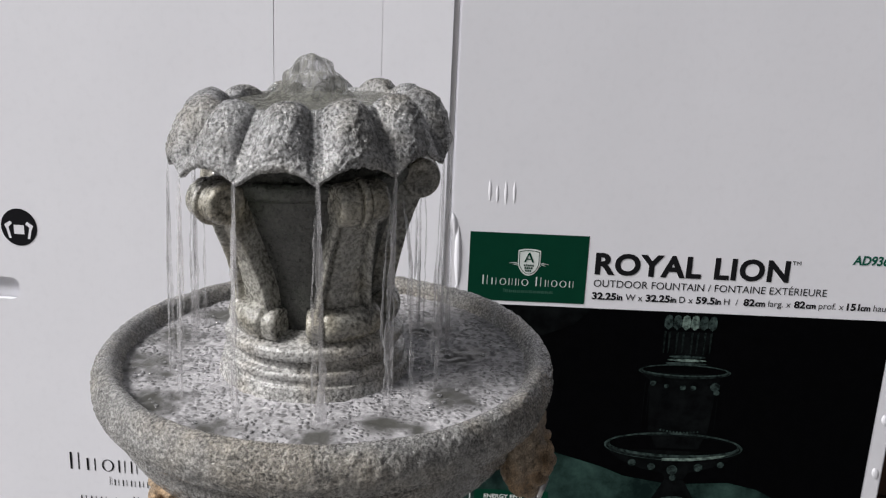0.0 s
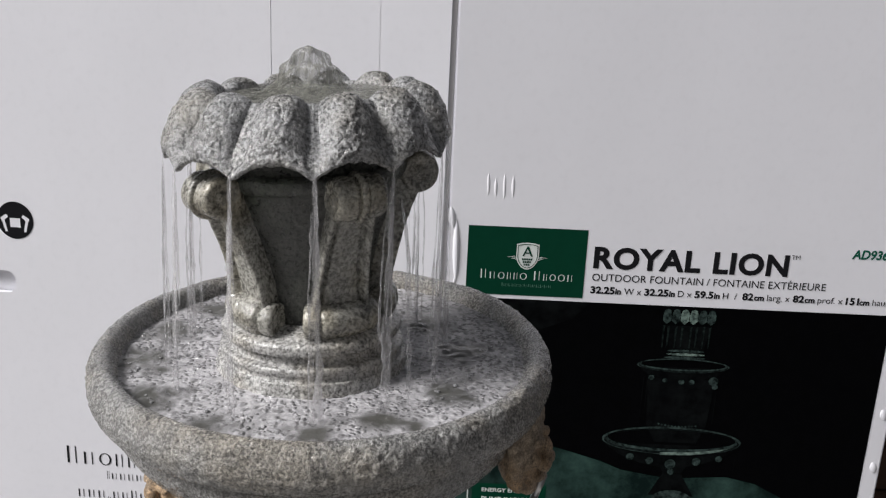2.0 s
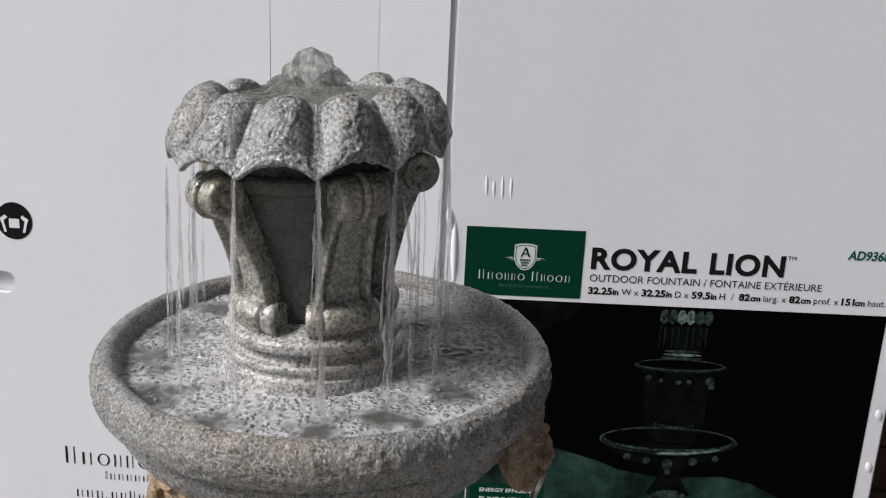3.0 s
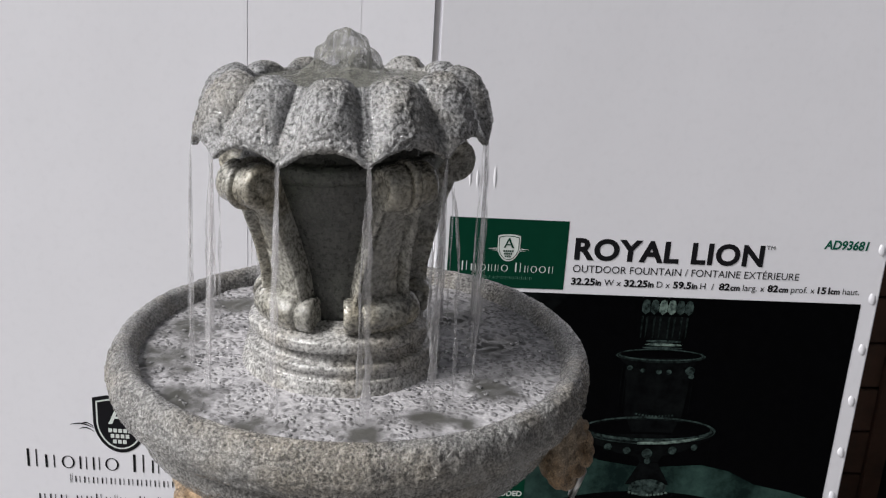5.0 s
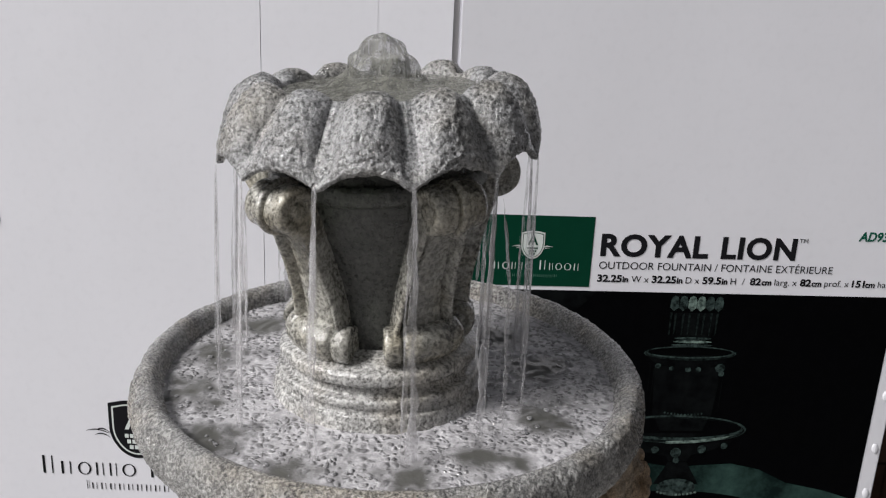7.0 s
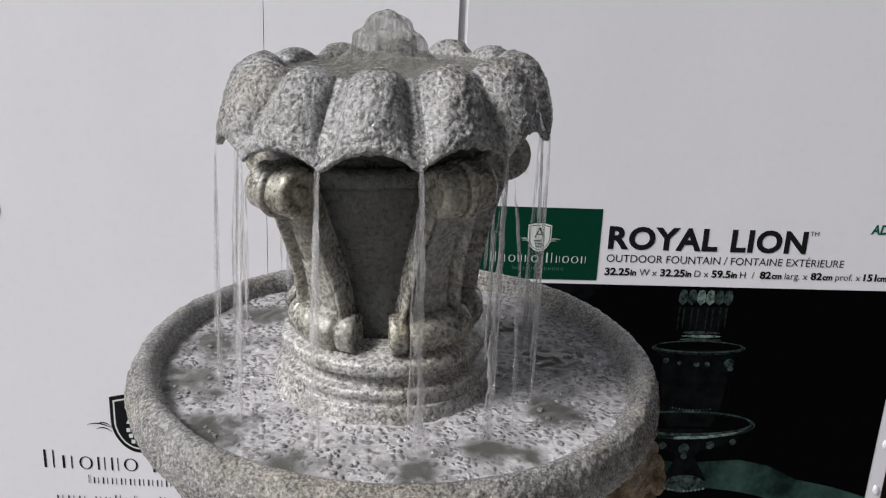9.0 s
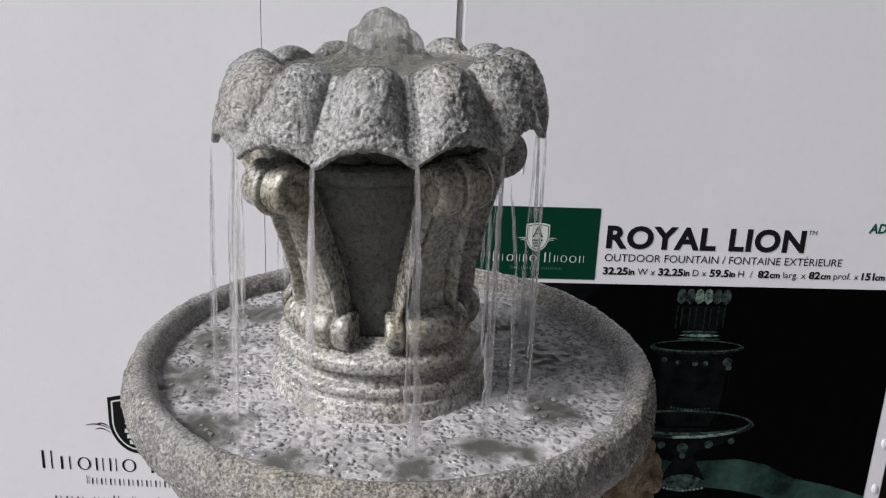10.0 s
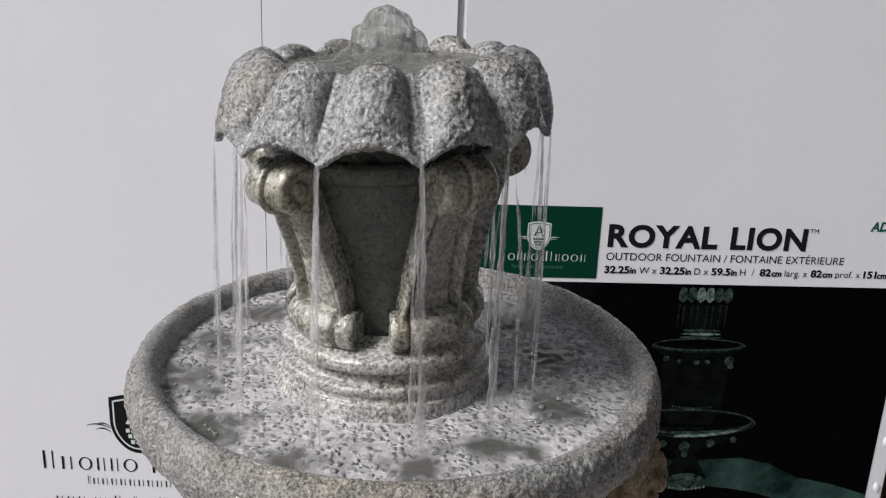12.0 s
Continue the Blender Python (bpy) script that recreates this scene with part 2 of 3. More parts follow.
def build_back_wall():
    w = part("wall_back", box_bm(-4.0, 5.0, 3.4, 3.6, 0, 3.2), DARK_WALL)
    tagged(w, "dark wall far behind the cartons", "wall", kind="structure")
    # Added side wall: it blocks skylight from the right to darken that side.
    r = part("shade_wall_right", box_bm(1.45, 1.60, -2.2, 3.39, 0, 2.7), DARK_WALL)
    tagged(r, "plain dark side wall, added to block skylight from the right", "wall", kind="structure")
    c = empty("timber_crate", pose(0.86, 2.3, 0), "dark brown timber crate behind the cartons", "crate")
    for k in range(7):
        part("board", box_bm(0, 0.55, 0.0, 0.02, 0.002 + 0.146 * k, 0.14 + 0.146 * k, 0.003), BROWN_WOOD, c)
    part("back_panel", box_bm(0.01, 0.54, 0.03, 0.6, 0.0, 1.0), BROWN_WOOD, c)
    for x in (0.0, 0.49):
        part("corner_post", box_bm(x, x + 0.06, -0.022, -0.001, 0.0, 1.02, 0.003), BROWN_WOOD, c)


# ---- fountain ----
BOWL = (-0.1957, 0.7003)
AXIS = (-0.2060, 0.6860)
TOP = Matrix.Translation((AXIS[0], AXIS[1], 1.175))
TIP = Matrix.Translation((BOWL[0], BOWL[1], 1.175)) @ Matrix.Rotation(radians(2.0), 4, "X") @ Matrix.Translation((-BOWL[0], -BOWL[1], -1.175))
WATER_Z = 1.1745
LEAN = (0.060, 0.040)
NOTCH = radians(11.0)
PETALS = 12


def polar(a, r, z):
    """Angle measured from the camera's side towards +x."""
    return Vector((r * math.sin(a), -r * math.cos(a), z))


def settled(p):
    """The upper tier sits slightly askew, more so towards its crown."""
    s = min(1.0, max(0.0, p.z / 0.17))
    return Vector((p.x - 0.0035 * s, p.y - 0.0015 * s, p.z + s * (LEAN[0] * p.x + LEAN[1] * p.y)))


def settle(bm):
    for v in bm.verts:
        v.co = settled(v.co)
    return bm


# (r, height) down the back of a lobe and down the channel between two lobes
LOBE = smooth_profile([(0.0740, 0.2285), (0.0775, 0.2325), (0.0835, 0.2345), (0.0920, 0.2322), (0.1005, 0.2258), (0.1072, 0.2158), (0.1115, 0.2040), (0.1135, 0.1970), (0.1138, 0.1912)], 12)
GULLY = smooth_profile([(0.0725, 0.2240), (0.0755, 0.2262), (0.0800, 0.2258), (0.0855, 0.2205), (0.0915, 0.2130), (0.0978, 0.2040), (0.1040, 0.1945), (0.1095, 0.1865), (0.1145, 0.1795)], 12)


def crown_bm():
    rng = random.Random(4)
    steps = 72
    rows = []
    lobes = [(rng.uniform(-0.0015, 0.0012), rng.uniform(-0.0015, 0.0012), rng.uniform(-0.05, 0.05), rng.uniform(0.80, 0.87)) for _ in range(PETALS)]
    inner = [(0.0, 0.196), (0.03, 0.197), (0.058, 0.200), (0.068, 0.212)]
    under = [(0.0012, -0.0022, 0), (0.0048, -0.0018, 0), (0.0080, 0.0035, 0), (0.0140, 0.0090, 0), (0.088, 0.200, 1), (0.074, 0.196, 1), (0.066, 0.170, 1)]
    last = len(LOBE) - 1

    def skin(k, i):
        q = k / last
        grow, rise, lean, w = lobes[i // steps]
        u = 2 * (i % steps) / steps - 1
        v = abs(u - lean * (1 - u * u))
        w *= min(1.0, 0.84 + 0.5 * q) + 0.10 * max(0.0, q - 0.7)
        f = max(0.0, 1 - (v / w) ** 2.1) ** 0.78
        if q > 0.72:
            e = (q - 0.72) / 0.28
            f = f * (1 - e) + e * (1 - abs(u) ** 2.0)
        (r0, h0), (r1, h1) = GULLY[k], LOBE[k]
        edge = (1 - u * u) ** 0.5
        r, h = r0 + (r1 + grow * edge - r0) * f, h0 + (h1 + rise * edge - h0) * f
        # a shallow wet gutter runs down the channel
        r += 0.0012 * math.exp(-((1 - abs(u)) / 0.05) ** 2) * min(1, 4 * q) * (1 - q)
        return r, h, f

    n = PETALS * steps
    for r, h in inner:
        rows.append([polar(NOTCH + 2 * math.pi * i / n, r, h) for i in range(n)])
    for k in range(last + 1):
        row = []
        for i in range(n):
            r, h, f = skin(k, i)
            a = NOTCH + 2 * math.pi * i / n
            p = polar(a, r, h)
            d = rough(p, 0.0012, 38) * f + (crust(p, 0.0013) - 0.0022 * max(0.0, noise.noise(p * 290 + Vector((3, 8, 2))) - 0.18)) * (0.15 + 0.85 * f)
            row.append(p + polar(a, 1, 0.55).normalized() * d)
        rows.append(row)
    for a0, b0, fixed in under:
        row = []
        for i in range(n):
            a = NOTCH + 2 * math.pi * i / n
            if fixed:
                row.append(polar(a, a0, b0))
            else:
                r, h, f = skin(last, i)
                p = polar(a, r - a0, h + b0)
                row.append(p + Vector((0, 0, crust(p, 0.0012) + rough(p, 0.0010, 70))))
        rows.append(row)
    return grid_bm(rows)


def turned_scroll(bm, out, height, axis_a, profile, steps=72, bend=False):
    """A scroll turned about the tangential axis at angle axis_a; profile of (s, radius)."""
    rows = []
    for s, r in profile:
        b = axis_a + (s / out if bend else 0.0)
        tang, rad = Vector((math.cos(b), math.sin(b), 0)), Vector((math.sin(b), -math.cos(b), 0))
        centre = rad * out + Vector((0, 0, height)) + (Vector() if bend else tang * s)
        row = []
        for i in range(steps):
            c = 2 * math.pi * i / steps
            way = rad * math.cos(c) + Vector((0, 0, math.sin(c)))
            p = centre + way * r
            row.append(p + way * (rough(p, 0.0006, 70) + crust(p, 0.0004)))
        rows.append(row)
    grid_bm(rows, True, bm)


def dense(profile, step=0.0016):
    out = [profile[0]]
    for (s0, r0), (s1, r1) in zip(profile, profile[1:]):
        n = max(1, int(math.hypot(s1 - s0, r1 - r0) / step))
        out += [(s0 + (s1 - s0) * k / n, r0 + (r1 - r0) * k / n) for k in range(1, n + 1)]
    return out


def bracket_bm(a):
    """One scrolled bracket: a fluted strip between an upper barrel scroll and a lower one."""
    bm = bmesh.new()
    rad = Vector((math.sin(a), -math.cos(a), 0))
    path = smooth_profile([(0.0960, 0.156), (0.0872, 0.142), (0.0790, 0.124), (0.0722, 0.104), (0.0678, 0.088), (0.0650, 0.074), (0.0642, 0.062), (0.0655, 0.052), (0.0650, 0.044)], 10)
    rows = []
    for k, (r, h) in enumerate(path):
        w = 0.0180 + 0.0115 * (k / len(path)) ** 1.2
        back = (0.040 + 0.12 * h) - r
        half = [(w, back), (w, -0.0110), (w - 0.0004, -0.0020), (w - 0.0014, 0.0020), (w - 0.0030, 0.0032), (w - 0.0046, 0.0020), (w - 0.0056, -0.0014), (w - 0.0062, -0.0058), (w - 0.0074, -0.0066),
                (w - 0.0086, -0.0052), (w - 0.0094, -0.0036), (w - 0.0112, -0.0030), (w - 0.0132, -0.0034)]
        section = [(-s, o) for s, o in half] + [(0, -0.0024)] + [(s, o) for s, o in reversed(half)]
        row = []
        for s, o in section:
            p = polar(a + s / max(r, 0.06), r + o, h)
            row.append(p + rad * (rough(p, 0.0006, 60) + crust(p, 0.0004)))
        rows.append(row)
    grid_bm(rows, False, bm)
    # barrel scroll under the crown: a raised band round its middle, a small boss in each end
    up = [(-0.0200, 0.0), (-0.0200, 0.0035), (-0.0192, 0.0050), (-0.0184, 0.0054), (-0.0182, 0.0080), (-0.0196, 0.0098), (-0.0198, 0.0132), (-0.0188, 0.0154), (-0.0162, 0.0166), (-0.0105, 0.0170), (-0.0048, 0.0174), (-0.0040, 0.0160),
          (-0.0036, 0.0148), (-0.0030, 0.0150), (-0.0026, 0.0186), (-0.0016, 0.0196), (0.0, 0.0198)]
    up += [(-s, r) for s, r in reversed(up[:-1])]
    turned_scroll(bm, 0.0890, 0.1570, a, dense(up))
    # lower scroll: a rolled drum, cleft near its middle
    low = [(-0.0285, 0.0), (-0.0285, 0.0050), (-0.0276, 0.0060), (-0.0276, 0.0080), (-0.0288, 0.0092), (-0.0288, 0.0126), (-0.0278, 0.0140), (-0.0250, 0.0146), (-0.0195, 0.0144), (-0.0184, 0.0130), (-0.0178, 0.0118), (-0.0170, 0.0118), (-0.0163, 0.0138), (-0.0145, 0.0150), (-0.0060, 0.0154), (0.0, 0.0150)]
    low += [(-s, r) for s, r in reversed(low[:-1])]
    turned_scroll(bm, 0.0585, 0.0520, a, dense(low), bend=True)
    return bm


BRACKETS = [radians(v) for v in (-45.5, 31.5, 108.5, 178.5, 244.5)]


def build_fountain():
    home = pose(BOWL[0], BOWL[1], 0)
    whole = empty("fountain", home, "grey weathered cast stone tiered fountain running with water", "fountain")
    lift = home.inverted() @ TOP

    def upper(name, bm, mat, label=""):
        ob = part(name, settle(bm), mat, whole, label, True)
        ob.matrix_local = lift
        return ob

    collar = dense([(0.0860, -0.016), (0.0815, 0.000), (0.0798, 0.0062), (0.0788, 0.0070), (0.0776, 0.0068), (0.0766, 0.0078), (0.0764, 0.0112), (0.0774, 0.0122), (0.0780, 0.0145), (0.0774, 0.0172), (0.0758, 0.0182), (0.0725, 0.0184),
                    (0.0705, 0.0192), (0.0698, 0.0260), (0.0710, 0.0268), (0.0745, 0.0274), (0.0756, 0.0290), (0.0760, 0.0320), (0.0755, 0.0352), (0.0735, 0.0372), (0.0690, 0.0388), (0.0640, 0.0420), (0.0500, 0.0455)], 0.0010)
    upper("collar", lathe_bm(collar, 420, 0.0005, 45, None, 0.0005), STONE_PALE, "ringed round collar, pale at its wet foot")
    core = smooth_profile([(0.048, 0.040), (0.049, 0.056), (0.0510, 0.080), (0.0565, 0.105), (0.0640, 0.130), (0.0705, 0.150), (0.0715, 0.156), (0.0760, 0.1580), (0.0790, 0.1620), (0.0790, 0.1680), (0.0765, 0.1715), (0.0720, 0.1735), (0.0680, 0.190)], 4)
    # The stem's colour is darkened to carry the crown's shade.
    upper("stem", lathe_bm(core, 240, 0.0009, 40, None, 0.0006), STONE_DARK, "damp recessed stem, the shade under the crown put in its colour")
    for a in BRACKETS:
        upper("bracket", bracket_bm(a), STONE_SMOOTH)
    upper("crown", crown_bm(), STONE, "twelve-lobed fluted crown with a pitted surface")

    prof = smooth_profile([(0.0, 1.150), (0.12, 1.151), (0.158, 1.156), (0.1690, 1.163), (0.1735, 1.172), (0.1768, 1.1810), (0.1812, 1.1872), (0.1868, 1.1892), (0.1925, 1.1862), (0.1968, 1.1778), (0.1985, 1.1665),
                           (0.1965, 1.1575), (0.1930, 1.1512), (0.1880, 1.1482), (0.1815, 1.1472), (0.1795, 1.1440), (0.1812, 1.1400), (0.1770, 1.124), (0.164, 1.106), (0.146, 1.090), (0.128, 1.080)], 8)
    basin = part("basin", lathe_bm(prof, 760, 0.0011, 24, None, 0.0014), STONE_RIM, whole, "round basin with a thick pitted rim", True)
    basin.matrix_local = home.inverted() @ TIP @ home
    # Column and pedestal take the darker stone colour, unlike the bowls.
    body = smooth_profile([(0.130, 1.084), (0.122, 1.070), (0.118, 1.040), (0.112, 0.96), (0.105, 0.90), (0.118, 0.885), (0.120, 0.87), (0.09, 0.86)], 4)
    part("column", lathe_bm(body, 120, 0.001, 30), STONE_DARK, whole, "round stone column under the basin, in a darker stone colour", True)
    low = smooth_profile([(0.09, 0.86), (0.20, 0.845), (0.27, 0.865), (0.285, 0.872), (0.29, 0.86), (0.28, 0.835), (0.22, 0.79), (0.13, 0.75), (0.10, 0.73)], 4)
    part("lower_bowl", lathe_bm(low, 120, 0.001, 20), STONE, whole, smooth=True)
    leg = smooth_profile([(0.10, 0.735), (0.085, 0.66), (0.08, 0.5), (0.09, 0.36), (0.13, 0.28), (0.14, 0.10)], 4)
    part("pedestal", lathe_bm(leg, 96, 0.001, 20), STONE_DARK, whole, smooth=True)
    base = smooth_profile([(0.10, 0.12), (0.33, 0.12), (0.37, 0.20), (0.40, 0.245), (0.41, 0.235), (0.405, 0.20), (0.36, 0.08), (0.34, 0.0), (0.0, 0.0)], 4)
    part("ground_basin", lathe_bm(base, 140, 0.001, 14), STONE, whole, smooth=True)
    for k, (deg, far, up) in enumerate(((72, 0.186, 1.120), (-42, 0.156, 1.098), (192, 0.156, 1.098))):
        a = radians(deg)
        head = part("lion_mask", lion_bm(k), STONE_RUST, whole, "tan rust-stained lion mask", True)
        head.matrix_local = Matrix.Translation(polar(a, far, up)) @ Matrix.Rotation(a, 4, "Z") @ Matrix.Diagonal((0.9, 0.65, 0.80, 1))
        bm = bmesh.new()
        bmesh.ops.create_cone(bm, cap_ends=False, segments=20, radius1=0.0048, radius2=0.0048, depth=0.034)
        sp = part("spout_pipe", bm, STEEL, head, "short metal spout", True)
        sp.matrix_local = Matrix.Translation((0, -0.018, -0.046)) @ Matrix.Rotation(radians(20), 4, "X")
        sp.modifiers.new("wall", "SOLIDIFY").thickness = 0.001


def one_skin(bm, voxel, soften):
    """Melts overlapping lumps into one closed surface."""
    skin = bpy.data.meshes.new("skin")
    bm.to_mesh(skin)
    bm.free()
    ob = new("skin", skin)
    mod = ob.modifiers.new("skin", "REMESH")
    mod.mode, mod.voxel_size = "VOXEL", voxel
    dg = bpy.context.evaluated_depsgraph_get()
    dg.update()
    closed = bpy.data.meshes.new_from_object(ob.evaluated_get(dg))
    bpy.data.objects.remove(ob)
    bpy.data.meshes.remove(skin)
    bm = bmesh.new()
    bm.from_mesh(closed)
    bpy.data.meshes.remove(closed)
    for _ in range(soften):
        bmesh.ops.smooth_vert(bm, verts=bm.verts[:], factor=0.5, use_axis_x=True, use_axis_y=True, use_axis_z=True)
    return bm


def lion_bm(seed):
    """A mane-framed mask with brow, muzzle and open jaw, one mesh."""
    rng = random.Random(seed)
    bm = bmesh.new()

    def ball(x, y, z, sx, sy, sz, n=2):
        bmesh.ops.create_icosphere(bm, subdivisions=n, radius=1.0, matrix=Matrix.Translation((x, y, z)) @ Matrix.Diagonal((sx, sy, sz, 1)))

    ball(0, 0.010, 0, 0.034, 0.030, 0.046, 3)
    for k in range(22):
        b = math.pi * 2 * k / 22
        ball(0.034 * math.cos(b), 0.006 + rng.uniform(-0.004, 0.003), 0.044 * math.sin(b) + 0.004, 0.010, 0.012, 0.012)
    for k in range(14):
        b = math.pi * 2 * k / 14
        ball(0.024 * math.cos(b), -0.006 + rng.uniform(-0.002, 0.002), 0.033 * math.sin(b) + 0.008, 0.008, 0.009, 0.010)
    for sx in (-1, 1):
        ball(sx * 0.011, -0.017, 0.013, 0.009, 0.008, 0.005)
        ball(sx * 0.008, -0.026, -0.013, 0.010, 0.009, 0.008)
        ball(sx * 0.016, -0.014, -0.006, 0.009, 0.009, 0.009)
    ball(0, -0.024, 0.0, 0.006, 0.008, 0.015)
    ball(0, -0.031, -0.006, 0.007, 0.005, 0.004)
    ball(0, -0.016, -0.031, 0.013, 0.012, 0.007)
    ball(0, -0.004, -0.042, 0.016, 0.014, 0.013)
    bm = one_skin(bm, 0.0016, 1)
    for v in bm.verts:
        v.co += v.co.normalized() * rough(v.co, 0.0014, 90)
    return bm


# ---- water ----
LANDINGS = []


def ribbon(bm, line, side, out, widths):
    """A lens-shaped thread of water along a line of points."""
    rows = []
    for c, w in zip(line, widths):
        rows.append([c + side * (w * math.cos(b)) + out * (0.4 * w * math.sin(b)) for b in [2 * math.pi * i / 8 for i in range(8)]])
    grid_bm(rows, True, bm)


def build_streams():
    rng = random.Random(11)
    for k in range(PETALS):
        a = NOTCH + 2 * math.pi * k / PETALS
        out = Vector((math.sin(a), -math.cos(a), 0))
        side = Vector((math.cos(a), math.sin(a), 0))
        tip = TOP @ settled(polar(a, 0.1140, 0.1790))
        end = WATER_Z + 0.035 * (tip.y - BOWL[1]) - 0.002
        stream = empty("water_stream", Matrix.Translation((tip.x, tip.y, end)), "thin clear stream of water falling from the crown", "water", "falling water streams")
        wild = abs(math.sin(a)) > 0.5
        for n in range(7 if wild else 4):
            off = rng.uniform(-0.013, 0.013) if wild and n > 1 else rng.uniform(-0.0018, 0.0018)
            wide = rng.uniform(0.0016, 0.0026) if n == 0 else rng.uniform(0.0005, 0.0015)
            drift, push = rng.uniform(-0.005, 0.005), rng.uniform(0.000, 0.007)
            levels = 64
            first = 0 if n == 0 else rng.choice((0, 0, 8, 20, 30))
            last = levels if n == 0 else levels - rng.choice((0, 0, 6, 14, 24))
            line, widths = [], []
            for j in range(first, last + 1):
                f = j / levels
                sway = 0.0022 * f * noise.noise(Vector((k * 7.1 + n, f * 7, 0))) + 0.0010 * noise.noise(Vector((k * 3.7 + n, f * 23, 5)))
                c = tip + side * (off * min(1, f * 2 + 0.1) + drift * f + sway) + out * (push * f ** 0.5)
                c.z = tip.z + 0.003 + (end - tip.z - 0.003) * f ** 1.15
                w = wide * (0.7 + 0.9 * f) * (1 + 0.9 * noise.noise(Vector((f * 9, k + n * 3.3, 2))) + 0.4 * noise.noise(Vector((f * 30, k + n * 1.3, 7))))
                if n:
                    w *= min(1, (j - first) / 6 + 0.05, (last - j) / 6 + 0.05)
                line.append(c)
                widths.append(max(0.00015, w))
            bm = bmesh.new()
            ribbon(bm, [c - Vector((tip.x, tip.y, end)) for c in line], side, out, widths)
            part("strand", bm, STREAM, stream, smooth=True)
            if n == 0:
                LANDINGS.append((line[-1].x, line[-1].y))


def build_dome():
    bm = bmesh.new()
    lumps = [(0, 0, 0.2228, 0.0762, 0.0762, 0.0046), (-0.002, 0, 0.225, 0.036, 0.034, 0.011), (-0.003, 0, 0.233, 0.023, 0.022, 0.017), (-0.011, -0.003, 0.242, 0.012, 0.011, 0.012), (0.004, 0.002, 0.246, 0.013, 0.012, 0.013),
             (-0.004, -0.002, 0.251, 0.013, 0.012, 0.011), (0.016, 0.0, 0.235, 0.012, 0.011, 0.009), (-0.020, 0.004, 0.232, 0.010, 0.010, 0.008), (0.008, -0.010, 0.238, 0.011, 0.010, 0.010)]
    for x, y, z, sx, sy, sz in lumps:
        bmesh.ops.create_icosphere(bm, subdivisions=4, radius=1.0, matrix=Matrix.Translation((x, y, z)) @ Matrix.Diagonal((sx, sy, sz, 1)))
    bm = one_skin(bm, 0.0013, 6)
    for v in bm.verts:
        q = v.co.copy()
        tall = min(1.0, max(0.25, (q.z - 0.222) / 0.015))
        v.co += tall * 0.0040 * Vector((noise.noise(q * 75), noise.noise(q * 75 + Vector((7, 1, 3))), noise.noise(q * 75 + Vector((2, 9, 5)))))
    d = part("bubbling_water", settle(bm), DOME, smooth=True)
    d.matrix_world = TOP
    tagged(d, "bubbling mound of greyish water in the crown", "water")


def build_pool():
    rows = []
    for j in range(71):
        r = 0.066 + (0.1760 - 0.066) * j / 70
        row = []
        for i in range(360):
            b = 2 * math.pi * i / 360
            p = Vector((BOWL[0] + r * math.sin(b), BOWL[1] - r * math.cos(b), WATER_Z))
            d = 0.0
            for lx, ly in LANDINGS[:]:
                q = math.hypot(p.x - lx, p.y - ly)
                if q < 0.03:
                    d += 0.0008 * math.cos(q * 520) * math.exp(-q / 0.010)
            p.z += d + rough(p, 0.0011, 48) + rough(p, 0.0006, 130)
            row.append(p)
        rows.append(row)
    w = part("pool_water", grid_bm(rows), POOL, smooth=True)
    # foam lies thick round the collar and is driven off where the streams land
    cover = []
    for v in w.data.vertices:
        near = min((v.co.x - 0.16 * (lx - BOWL[0]) - lx) ** 2 + (v.co.y - 0.16 * (ly - BOWL[1]) - ly) ** 2 for lx, ly in LANDINGS) ** 0.5
        ring = math.hypot(v.co.x - AXIS[0], v.co.y - AXIS[1])
        wave = 0.016 * noise.noise(v.co * 45) + 0.008 * noise.noise(v.co * 130)
        cover.append(min(1.0, max(0.0, (near + wave - 0.004) / 0.026)) * 0.55 + 0.55 * max(0.0, 1 - (ring - 0.078) / 0.028))
    w.data.attributes.new("foam", "FLOAT", "POINT").data.foreach_set("value", cover)
    w.matrix_world = TIP
    tagged(w, "grey foaming water filling the bowl", "water", kind="stuff")


